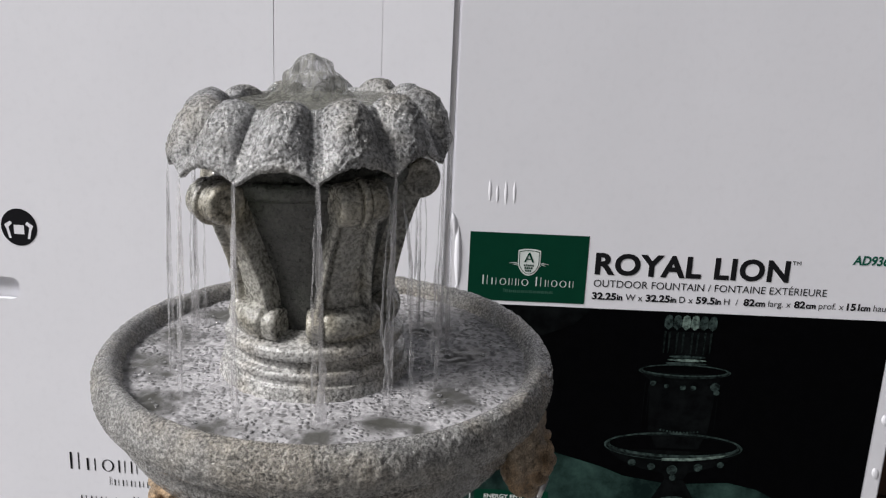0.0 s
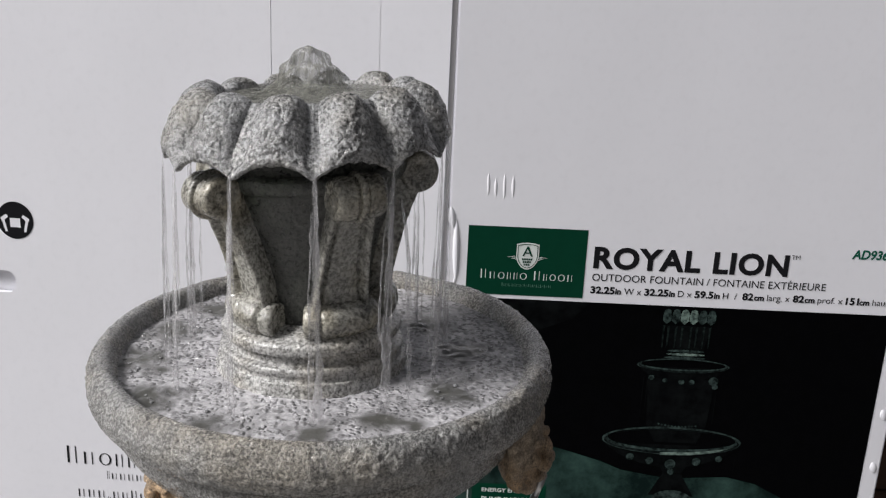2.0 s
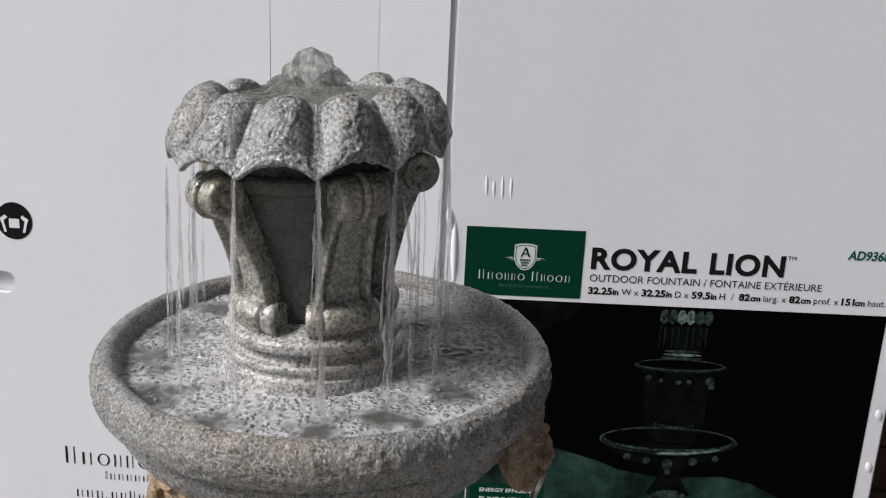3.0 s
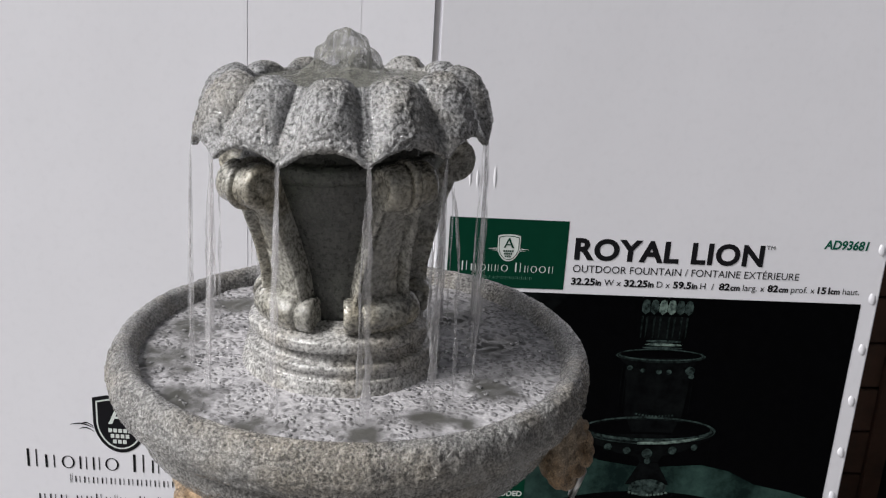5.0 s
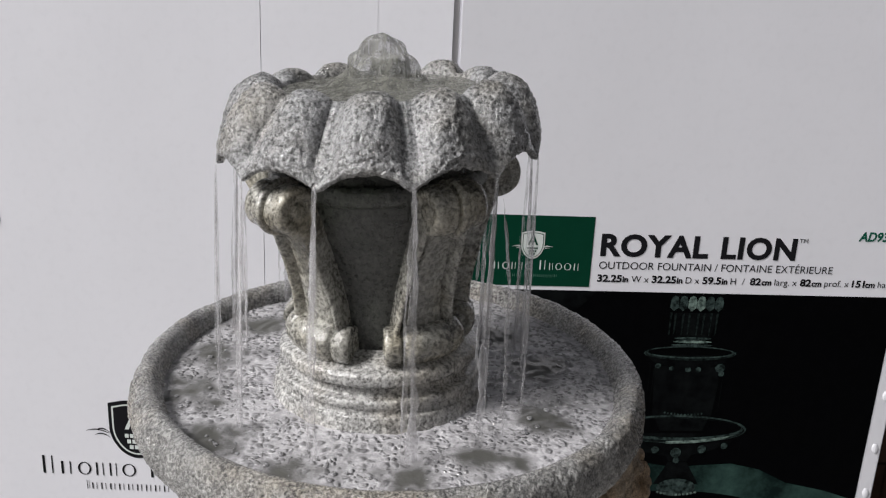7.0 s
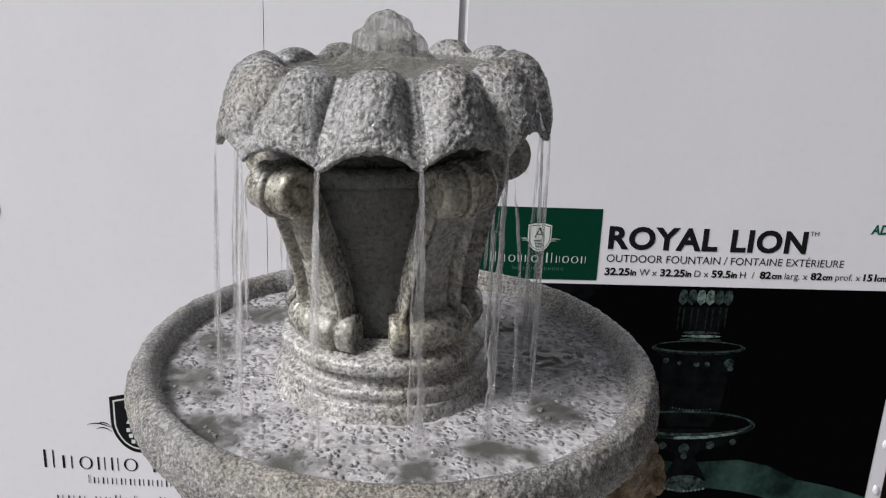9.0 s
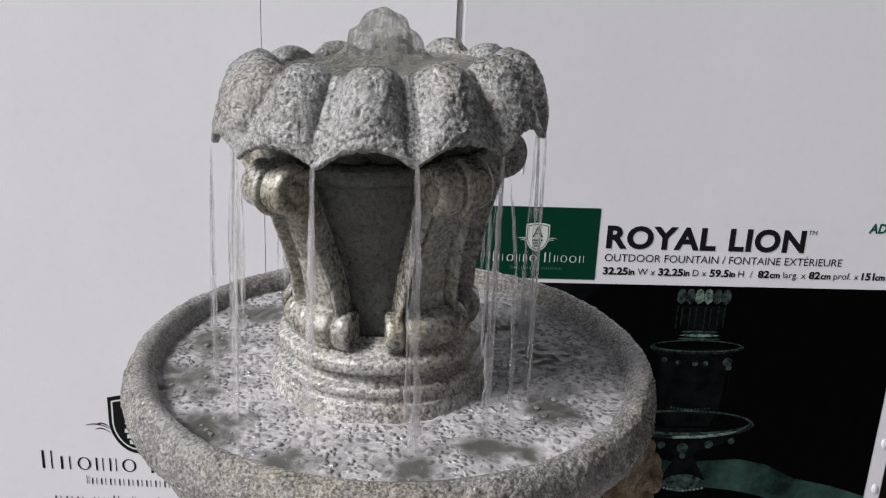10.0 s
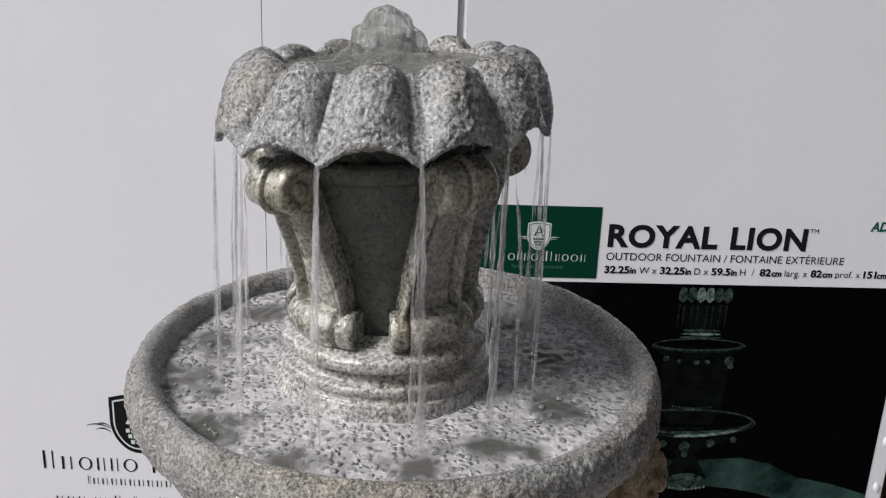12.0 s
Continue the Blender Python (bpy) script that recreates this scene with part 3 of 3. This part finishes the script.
def build_foam():
    rng = random.Random(5)
    base = bmesh.new()
    bmesh.ops.create_icosphere(base, subdivisions=2, radius=1.0)
    bv = [v.co.copy() for v in base.verts]
    bf = [[v.index for v in f.verts] for f in base.faces]
    base.free()
    verts, faces = [], []
    count = 0
    while count < 550:
        b = rng.uniform(0, 2 * math.pi)
        r = math.sqrt(rng.uniform(0.080 ** 2, 0.173 ** 2))
        x, y = BOWL[0] + r * math.sin(b), BOWL[1] - r * math.cos(b)
        if rng.random() < 0.2:
            r = 0.083 + 0.014 * rng.random() ** 2
            x, y = TOP.translation.x + r * math.sin(b), TOP.translation.y - r * math.cos(b)
        v = noise.noise(Vector((x * 26, y * 26, 1.7))) + 0.35 * noise.noise(Vector((x * 70, y * 70, 4)))
        if v < rng.uniform(-0.15, 0.25):
            continue
        near = min(math.hypot(x - lx, y - ly) for lx, ly in LANDINGS)
        if near < 0.006:
            continue
        s = rng.choice((0.0006, 0.0007, 0.0008, 0.0010, 0.0012, 0.0016, 0.0022)) * rng.uniform(0.8, 1.2)
        c = Vector((x, y, WATER_Z + 0.0004))
        n = len(verts)
        verts += [c + Vector((q.x * s, q.y * s, q.z * s * 0.4)) for q in bv]
        faces += [[n + i for i in f] for f in bf]
        count += 1
    me = bpy.data.meshes.new("foam_bubbles")
    me.from_pydata(verts, [], faces)
    me.polygons.foreach_set("use_smooth", [True] * len(me.polygons))
    me.materials.append(BUBBLE)
    foam = new("foam_bubbles", me)
    foam.matrix_world = TIP
    tagged(foam, "clusters of pale foam bubbles on the bowl's water", "foam", kind="stuff")


# ---- cartons ----
def text_bm(words, size, shear=0.0, bold=0.0, width=None, space=1.0):
    """Letters as a flat mesh in x and z, from the left end of the base line; stretched to a width if given."""
    cu = bpy.data.curves.new("letters", "FONT")
    cu.body, cu.size, cu.shear, cu.offset, cu.space_character = words, size, shear, bold, space
    cu.resolution_u = 4
    ob = new("letters", cu)
    dg = bpy.context.evaluated_depsgraph_get()
    dg.update()
    me = bpy.data.meshes.new_from_object(ob.evaluated_get(dg))
    bpy.data.objects.remove(ob)
    bpy.data.curves.remove(cu)
    bm = bmesh.new()
    bm.from_mesh(me)
    bpy.data.meshes.remove(me)
    x0, x1 = min(v.co.x for v in bm.verts), max(v.co.x for v in bm.verts)
    k = (width / (x1 - x0)) if width else 1.0
    for v in bm.verts:
        v.co = Vector(((v.co.x - x0) * k, 0, v.co.y))
    return bm


def place(bm, x, z, y):
    for v in bm.verts:
        v.co += Vector((x, y, z))
    return bm


def flat(points, y):
    """A flat print: one outline of (x, z) points, facing the camera's side."""
    bm = bmesh.new()
    bm.faces.new([bm.verts.new((x, y, z)) for x, z in points])
    bmesh.ops.triangulate(bm, faces=bm.faces[:])
    return bm


def oblong(x0, x1, z0, z1):
    return [(x0, z0), (x1, z0), (x1, z1), (x0, z1)]


def ellipse(cx, cz, rx, rz, n=48):
    return [(cx + rx * math.cos(2 * math.pi * i / n), cz + rz * math.sin(2 * math.pi * i / n)) for i in range(n)]


def bars_bm(marks, x, z, height, y):
    """A line that is not spelled out: thin plain bars, and rings where a mark is round."""
    bm = bmesh.new()
    for w, tall, *ring in marks:
        if ring:
            cx, cz, n = x + 0.46 * w, z + 0.5 * height * tall, 20
            outer = [bm.verts.new((px, y, pz)) for px, pz in ellipse(cx, cz, 0.38 * w, 0.5 * height * tall, n)]
            inner = [bm.verts.new((px, y, pz)) for px, pz in ellipse(cx, cz, 0.27 * w, 0.44 * height * tall, n)]
            for i in range(n):
                bm.faces.new((outer[i], outer[(i + 1) % n], inner[(i + 1) % n], inner[i]))
        elif tall > 0:
            for x0, x1 in ((x + 0.14 * w, x + 0.27 * w), (x + 0.62 * w, x + 0.69 * w)):
                bm.faces.new([bm.verts.new((px, y, pz)) for px, pz in oblong(x0, x1, z, z + height * tall)])
        x += w
    return bm


def shield(cx, top, w, h):
    pts = [(cx - w, top - 0.06 * h), (cx - w * 0.5, top - 0.01 * h), (cx, top), (cx + w * 0.5, top - 0.01 * h), (cx + w, top - 0.06 * h)]
    arc = [(w * math.cos(math.pi / 2 * k / 10), 0.48 * h + 0.52 * h * math.sin(math.pi / 2 * k / 10) ** 1.15) for k in range(0, 10)]
    pts += [(cx + x, top - z) for x, z in arc] + [(cx, top - h)] + [(cx - x, top - z) for x, z in reversed(arc)]
    return pts


FACE = 1.55
PRINT = -0.0006


def bump_bm(points, wide, tall, y=0.0):
    """Soft ridges pressed out of the board along (x, z) lines."""
    bm = bmesh.new()
    for x0, z0, x1, z1 in points:
        n = 10
        d = Vector((x1 - x0, 0, z1 - z0))
        across = Vector((d.z, 0, -d.x)).normalized() if d.length > 1e-6 else Vector((1, 0, 0))
        rows = []
        for j in range(n + 1):
            f = j / n
            e = math.sin(math.pi * min(max(f, 0.02), 0.98)) ** 0.5
            c = Vector((x0, y, z0)) + d * f
            rows.append([c + across * (wide * e * u) + Vector((0, 0.0008 - (tall * e + 0.0008) * (1 - u * u), 0)) for u in (-1, -0.6, -0.2, 0.2, 0.6, 1)])
        grid_bm(rows, False, bm)
    return bm


def sign_bars(text_widths, x, z, width, height, y):
    """A line that is not spelled out, as plain upright bars fitted into a width."""
    total = sum(m[0] for m in text_widths)
    return bars_bm([(m[0] * width / total, *m[1:]) for m in text_widths], x, z, height, y)


BRAND = [(1.15, 1.0), (1.1, 0.72), (1.1, 0.72, 1), (0.85, 0.72), (0.8, 0.72), (1.15, 0.72, 1), (0.55, 0), (1.25, 1.0), (0.8, 0.72), (1.05, 0.72, 1), (1.15, 0.72, 1), (1.0, 0.72)]
SECOND = [(0.5, 1.0)] + [(1.0, 0.75)] * 12


def print_on(e, name, outline_or_bm, mat, y, label=""):
    bm = outline_or_bm if isinstance(outline_or_bm, bmesh.types.BMesh) else flat(outline_or_bm, y)
    ob = part(name, bm, mat, e, label)
    return tagged(ob, kind="stuff") if name.startswith(("brand", "address")) and name.endswith("line") else ob


def crest(e, cx, top, w, h, y, field, line):
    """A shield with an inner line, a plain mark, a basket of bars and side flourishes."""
    print_on(e, "crest", shield(cx, top, w, h), field, y)
    ring = bmesh.new()
    a, b = shield(cx, top - 0.05 * h, w * 0.90, h * 0.90), shield(cx, top - 0.075 * h, w * 0.84, h * 0.85)
    va, vb = [ring.verts.new((x, y - 0.0004, z)) for x, z in a], [ring.verts.new((x, y - 0.0004, z)) for x, z in b]
    for i in range(len(va)):
        j = (i + 1) % len(va)
        ring.faces.new((va[i], va[j], vb[j], vb[i]))
    print_on(e, "crest_line", ring, line, y)
    mark = bmesh.new()
    for pts in ([(-0.30, -0.50), (-0.20, -0.50), (0.02, -0.16), (-0.04, -0.13)], [(0.30, -0.50), (0.18, -0.50), (-0.06, -0.16), (0.04, -0.13)], [(-0.18, -0.40), (0.18, -0.40), (0.16, -0.36), (-0.16, -0.36)]):
        mark.faces.new([mark.verts.new((cx + x * w * 1.5, y - 0.0006 - 0.0001 * abs(x), top + z * h)) for x, z in pts])
    print_on(e, "crest_mark", mark, line, y)
    weave = bmesh.new()
    for r in range(3):
        z0 = top - h * (0.58 + 0.10 * r)
        for k in range(5 - r):
            x0 = cx + w * (-0.46 + 0.08 * r + 0.19 * k)
            weave.faces.new([weave.verts.new((x, y - 0.0005, z)) for x, z in oblong(x0, x0 + w * 0.14, z0 - h * 0.07, z0)])
    print_on(e, "crest_weave", weave, line, y)


def flourish(e, cx, z, w, mat, y):
    for sx in (-1, 1):
        for k, (length, dz) in enumerate(((0.55, 0.10), (0.95, 0.0), (0.60, -0.22))):
            bm = bmesh.new()
            rows = []
            for j in range(13):
                f = j / 12
                x = cx + sx * w * (1.06 + length * f)
                zz = z + w * (dz + 0.16 * math.sin(f * 2.6) + 0.05 * k)
                t = 0.026 * w * math.sin(math.pi * (0.12 + 0.8 * f))
                rows.append([(x, y, zz - t), (x, y, zz + t)])
            grid_bm(rows, False, bm)
            print_on(e, "flourish", bm, mat, y)


def build_right_carton():
    e = empty("product_carton", pose(0, FACE, 0), "large white printed carton for a fountain, standing upright", "carton")
    y = PRINT
    part("body", box_bm(-0.091, 0.811, 0.0, 0.62, 0.0, 1.68, 0.005), CARD, e, "white coated corrugated board")
    part("glue_flap", box_bm(-0.118, -0.0915, 0.004, 0.20, 0.0, 1.66), CARD_EDGE, e, "narrow folded board flap")
    part("flap_bulge", bump_bm([(-0.086, 1.125, -0.080, 1.085), (-0.074, 1.10, -0.071, 0.98), (-0.074, 0.985, -0.070, 0.86)], 0.008, 0.0035), CARD, e)
    for k, (x, z, tall) in enumerate(((-0.0190, 1.172, 0.040), (-0.0050, 1.166, 0.034), (0.0110, 1.168, 0.046), (0.0270, 1.169, 0.040))):
        part("dent", bump_bm([(x, z + tall / 2, x + 0.001, z - tall / 2)], 0.0042, 0.0012), CARD, e)
    for k, z in enumerate((1.062, 0.962, 0.855, 0.742, 0.625, 0.522, 0.41, 0.30, 0.19, 1.17, 1.28, 1.39, 1.50)):
        part("dimple", bump_bm([(0.792, z + 0.011, 0.799, z - 0.013)], 0.009, 0.0026), CARD, e)
    print_on(e, "brand_block", oblong(-0.051, 0.175, 0.9570, 1.092), GREEN_INK, y, "dark green printed block with a pale crest")
    crest(e, 0.0635, 1.0625, 0.0215, 0.053, y - 0.0004, WHITE_INK, GREEN_INK)
    flourish(e, 0.0635, 1.030, 0.0190, WHITE_INK, y - 0.0004)
    print_on(e, "brand_line", sign_bars(BRAND, -0.026, 0.989, 0.182, 0.0185, y - 0.0004), WHITE_INK, y)
    print_on(e, "brand_second_line", sign_bars(SECOND, 0.017, 0.9745, 0.097, 0.0075, y - 0.0004), DIM_INK, y)
    words = [("title", "ROYAL", 0.0570, 0.0, 0.0021, 0.190, 1.0200, 0.2035, BLACK_INK), ("title", "LION", 0.0570, 0.0, 0.0021, 0.4180, 1.0200, 0.1430, BLACK_INK), ("trade_sign", "TM", 0.012, 0.0, 0.0, 0.564, 1.0530, 0.0165, BLACK_INK),
             ("subtitle", "OUTDOOR FOUNTAIN / FONTAINE EXT\u00c9RIEURE", 0.0205, 0.0, 0.0, 0.190, 0.9935, 0.448, BLACK_INK), ("model_sign", "AD93681", 0.0245, 0.14, 0.0008, 0.677, 1.0600, 0.090, GREEN_TEXT)]
    for name, text, size, shear, bold, x, z, width, mat in words:
        print_on(e, name, place(text_bm(text, size, shear, bold, width, 1.08 if name == "title" else 1.0), x, z, y), mat, y)
    line = [("32.25", 1), ("in", 2), (" W x ", 0), ("32.25", 1), ("in", 2), (" D x ", 0), ("59.5", 1), ("in", 2), (" H  /  ", 0), ("82", 1), ("cm", 2), (" larg. x ", 0), ("82", 1), ("cm", 2), (" prof. x ", 0), ("151", 1), ("cm", 2), (" haut.", 0)]
    made = []
    for text, k in line:
        size, bold = ((0.0180, 0.0), (0.0190, 0.0007), (0.0160, 0.0006))[k]
        bm = text_bm(text.strip(), size, 0.0, bold)
        if k == 1:
            for v in bm.verts:
                v.co.x *= 1.12
        lead, trail = (0.0045 * (len(text) - len(t)) for t in (text.lstrip(), text.rstrip()))
        made.append((bm, lead, max(v.co.x for v in bm.verts), trail + 0.0012))
    fit = 0.578 / sum(lead + w + trail for _, lead, w, trail in made)
    x = 0.189
    for bm, lead, w, trail in made:
        for v in bm.verts:
            v.co.x *= fit
        print_on(e, "size_line", place(bm, x + lead * fit, 0.9685, y), BLACK_INK, y)
        x += (lead + w + trail) * fit
    build_photo(e, y)


def ring_bm(cx, cz, rx, rz, ix, iz, up, y, n=56):
    """A flat ring between two ellipses, the inner one set higher."""
    bm = bmesh.new()
    a = [bm.verts.new((px, y, pz)) for px, pz in ellipse(cx, cz, rx, rz, n)]
    b = [bm.verts.new((px, y, pz)) for px, pz in ellipse(cx, cz + up, ix, iz, n)]
    for i in range(n):
        bm.faces.new((a[i], a[(i + 1) % n], b[(i + 1) % n], b[i]))
    return bm


def build_photo(e, y):
    """The flat printed photograph: a dark night garden with the same fountain."""
    print_on(e, "photo_print", oblong(-0.051, 0.774, 0.12, 0.9495), PHOTO_INK, y, "printed dark photograph of a fountain at night")
    y1, y2, y3, y4 = y - 0.0004, y - 0.0008, y - 0.0012, y - 0.0016
    print_on(e, "photo_ground", [(-0.051, 0.30), (0.388, 0.42), (0.388, 0.578), (0.285, 0.594), (0.24, 0.612), (0.17, 0.632), (0.10, 0.650), (0.03, 0.648), (-0.051, 0.66)], PHOTO_TEAL, y1)
    print_on(e, "photo_ground", [(0.3885, 0.42), (0.60, 0.42), (0.774, 0.44), (0.774, 0.505), (0.70, 0.528), (0.62, 0.545), (0.56, 0.575), (0.50, 0.588), (0.3885, 0.580)], PHOTO_TEAL, y1)
    print_on(e, "photo_leaves", [(0.0, 0.93), (0.03, 0.90), (0.10, 0.89), (0.16, 0.915), (0.19, 0.948), (0.05, 0.9485)], PHOTO_DARK_STONE, y1)
    # column, bowls and basin of the pictured fountain
    print_on(e, "photo_stem", [(0.318, 0.80), (0.325, 0.70), (0.345, 0.66), (0.43, 0.66), (0.445, 0.70), (0.452, 0.80)], PHOTO_DARK_STONE, y - 0.0006)
    print_on(e, "photo_stem", [(0.350, 0.632), (0.370, 0.592), (0.408, 0.592), (0.430, 0.632)], PHOTO_DARK_STONE, y - 0.0006)
    print_on(e, "photo_stem", [(0.370, 0.591), (0.345, 0.540), (0.438, 0.540), (0.408, 0.591)], PHOTO_DARK_STONE, y - 0.0006)
    print_on(e, "photo_basin", ellipse(0.385, 0.44, 0.26, 0.085), PHOTO_INK, y2)
    print_on(e, "photo_dome", ellipse(0.393, 0.533, 0.040, 0.020), PHOTO_STONE, y3)
    print_on(e, "photo_stem", [(0.342, 0.91), (0.356, 0.85), (0.418, 0.85), (0.430, 0.91)], PHOTO_DARK_STONE, y - 0.0006)
    for k in range(6):
        cx = 0.3425 + 0.0172 * k
        print_on(e, "photo_petal", [(cx - 0.0080, 0.920), (cx - 0.0082, 0.933), (cx - 0.0055, 0.9415), (cx, 0.9440), (cx + 0.0055, 0.9415), (cx + 0.0082, 0.933), (cx + 0.0080, 0.920), (cx, 0.913)], PHOTO_LIGHT if k in (2, 3) else PHOTO_STONE, y2)
    for z, rx, m in ((0.858, 0.036, PHOTO_STONE), (0.851, 0.038, PHOTO_LIGHT), (0.844, 0.041, PHOTO_STONE)):
        print_on(e, "photo_ring", ellipse(0.386, z, rx, 0.0028), m, y3)
    for k, x in enumerate((0.338, 0.347, 0.362, 0.374, 0.391, 0.402, 0.416, 0.428)):
        print_on(e, "photo_glint", [(x - 0.0022, 0.910 - 0.003 * (k % 3)), (x + 0.0022, 0.910), (x + 0.0014, 0.864 + 0.006 * (k % 2)), (x - 0.0010, 0.864)], PHOTO_GLASS, y2)
    for x, z0, z1 in ((0.310, 0.800, 0.700), (0.318, 0.795, 0.720), (0.456, 0.775, 0.705), (0.512, 0.640, 0.585)):
        print_on(e, "photo_glint", [(x - 0.0010, z0), (x + 0.0010, z0), (x + 0.0006, z1), (x - 0.0006, z1)], PHOTO_DARK_STONE, y3)
    print_on(e, "photo_bowl", [(0.297, 0.823), (0.318, 0.806), (0.36, 0.796), (0.41, 0.796), (0.452, 0.806), (0.473, 0.823)], PHOTO_DARK_STONE, y1)
    print_on(e, "photo_rim", ring_bm(0.385, 0.827, 0.091, 0.0150, 0.083, 0.0098, 0.0022, y2), PHOTO_STONE, y2)
    print_on(e, "photo_rim", ring_bm(0.385, 0.826, 0.088, 0.0140, 0.086, 0.0112, 0.0016, y3), PHOTO_GLASS, y3)
    for x, z, r in ((0.325, 0.800, 0.006), (0.352, 0.795, 0.005), (0.385, 0.793, 0.006), (0.405, 0.793, 0.006), (0.448, 0.797, 0.010), (0.452, 0.785, 0.006)):
        print_on(e, "photo_stud", ellipse(x, z, r, r * 0.9, 14), PHOTO_STONE, y3)
    print_on(e, "photo_bowl", [(0.243, 0.655), (0.275, 0.630), (0.32, 0.612), (0.36, 0.604), (0.40, 0.604), (0.44, 0.612), (0.485, 0.630), (0.517, 0.655)], PHOTO_DARK_STONE, y1)
    print_on(e, "photo_rim", ring_bm(0.380, 0.664, 0.140, 0.0310, 0.129, 0.0225, 0.0040, y2), PHOTO_STONE, y2)
    print_on(e, "photo_rim", ring_bm(0.380, 0.662, 0.136, 0.0270, 0.133, 0.0240, 0.0020, y3), PHOTO_GLASS, y3)
    print_on(e, "photo_gloss", [(0.36, 0.6320), (0.42, 0.6340), (0.47, 0.6420), (0.50, 0.6530), (0.47, 0.6475), (0.42, 0.6405), (0.36, 0.6380)], PHOTO_LIGHT, y4)
    for k in range(12):
        print_on(e, "photo_bead", ellipse(0.350 + 0.0068 * k, 0.696 + 0.00012 * (k - 6) ** 2, 0.0020, 0.0022, 10), PHOTO_STONE, y3)
    for k in range(11):
        print_on(e, "photo_bead", ellipse(0.356 + 0.0078 * k, 0.5165 + 0.00022 * (k - 5) ** 2, 0.0030, 0.0027, 10), PHOTO_LIGHT, y4)
    for x, z, r in ((0.300, 0.625, 0.008), (0.340, 0.618, 0.008), (0.383, 0.612, 0.011), (0.386, 0.595, 0.007), (0.435, 0.620, 0.009), (0.480, 0.628, 0.007)):
        print_on(e, "photo_stud", ellipse(x, z, r, r, 14), PHOTO_STONE, y3)
    print_on(e, "badge", oblong(-0.016, 0.136, 0.450, 0.5495), GREEN_INK, y2, "small dark green printed badge")
    for text, size, z, w in (("ENERGY EFFICIENT", 0.0120, 0.5310, 0.114), ("PUMP INCLUDED", 0.0165, 0.5080, 0.128)):
        print_on(e, "badge_words", place(text_bm(text, size, 0, 0.0003, w), 0.004, z, y3), WHITE_INK, y3)
    print_on(e, "badge_edge", oblong(-0.026, -0.0235, 0.450, 0.552), WHITE_INK, y2)


def build_left_carton():
    e = empty("plain_carton", pose(-0.86, 1.603, 0, 0, 0, -4.0), "large white carton with a printed crest, standing upright", "carton")
    y = PRINT
    # the face is pierced by a hand hole
    bm = bmesh.new()
    x0, x1, top, deep = -0.42, 0.7610, 1.70, 0.012
    hx0, hx1, hz0, hz1 = -0.180, -0.0919, 0.8945, 0.9405
    xs, zs = (x0, hx0, hx1, 0.4337), (0.0, hz0, hz1, top)
    for i in range(3):
        for j in range(3):
            if (i, j) != (1, 1):
                box_bm(xs[i], xs[i + 1], 0.0, deep, zs[j], zs[j + 1], 0.0, bm)
    for cz, sz in ((hz0, 1), (hz1, -1)):
        r = 0.020
        pts = [(hx1, cz)] + [(hx1 - r + r * math.sin(b), cz + sz * (r - r * math.cos(b))) for b in [math.pi / 2 * i / 8 for i in range(8, -1, -1)]]
        a = [bm.verts.new((px, 0.0, pz)) for px, pz in pts]
        bm.faces.new(a if sz < 0 else a[::-1])
    bmesh.ops.remove_doubles(bm, verts=bm.verts[:], dist=1e-5)
    part("face", bm, CARD, e, "white coated board face with a hand hole")
    part("end_panel", box_bm(0.4350, x1, 0.0, deep, 0.0, top), CARD, e, "white coated board beside a seam")
    part("hole_flap", box_bm(hx0 - 0.02, hx1 + 0.02, 0.016, 0.020, hz0 - 0.03, hz1 + 0.03), CARD, e, "pushed-in board of the hand hole")
    part("body", box_bm(x0, x1 - 0.004, 0.0205, 0.6, 0.0, top - 0.002, 0.004), CARD, e)
    part("joint_strip", box_bm(0.4352, 0.6335, -0.0003, 0.001, 0.0, top - 0.001, 0.0), CARD, e, "overlapping board strip")
    print_on(e, "crest_border", shield(0.1785, 0.6895, 0.0540, 0.1255), BLACK_INK, y)
    crest(e, 0.1785, 0.6880, 0.0525, 0.122, y - 0.0004, BLACK_INK, WHITE_INK)
    flourish(e, 0.1785, 0.6135, 0.0500, BLACK_INK, y)
    print_on(e, "brand_line", sign_bars(BRAND, -0.019, 0.5217, 0.382, 0.0395, y), BLACK_INK, y)
    print_on(e, "brand_second_line", sign_bars(SECOND, 0.070, 0.4905, 0.224, 0.0190, y), BLACK_INK, y)
    print_on(e, "address_line", sign_bars([(1.0, 0.75)] * 3 + [(0.5, 0.2)] + [(0.9, 0.75), (0.9, 0.75), (0.9, 1.0), (0.9, 0.75), (0.45, 1.0)] * 3, 0.002, 0.4430, 0.345, 0.0235, y), BLACK_INK, y)
    cx, cz = -0.0822, 1.0455
    print_on(e, "handling_sign", ellipse(cx, cz, 0.0370, 0.0376, 56), BLACK_INK, y, "black round handling sign with a pale carton")
    pale = bmesh.new()
    side = [(-0.030, 0.004), (-0.0175, 0.012), (-0.0135, 0.007), (-0.0215, 0.0), (-0.0165, -0.023), (-0.0215, -0.023), (-0.026, -0.005)]
    for pts in (oblong(-0.0105, 0.0105, -0.0140, 0.0045), side, [(-px, pz) for px, pz in side]):
        pale.faces.new([pale.verts.new((cx + px, y - 0.0005, cz + pz)) for px, pz in pts])
    print_on(e, "handling_mark", pale, CARD, y)


def build_all():
    build_ground()
    build_back_wall()
    build_fountain()
    build_streams()
    build_dome()
    build_pool()
    build_foam()
    build_right_carton()
    build_left_carton()


build_all()
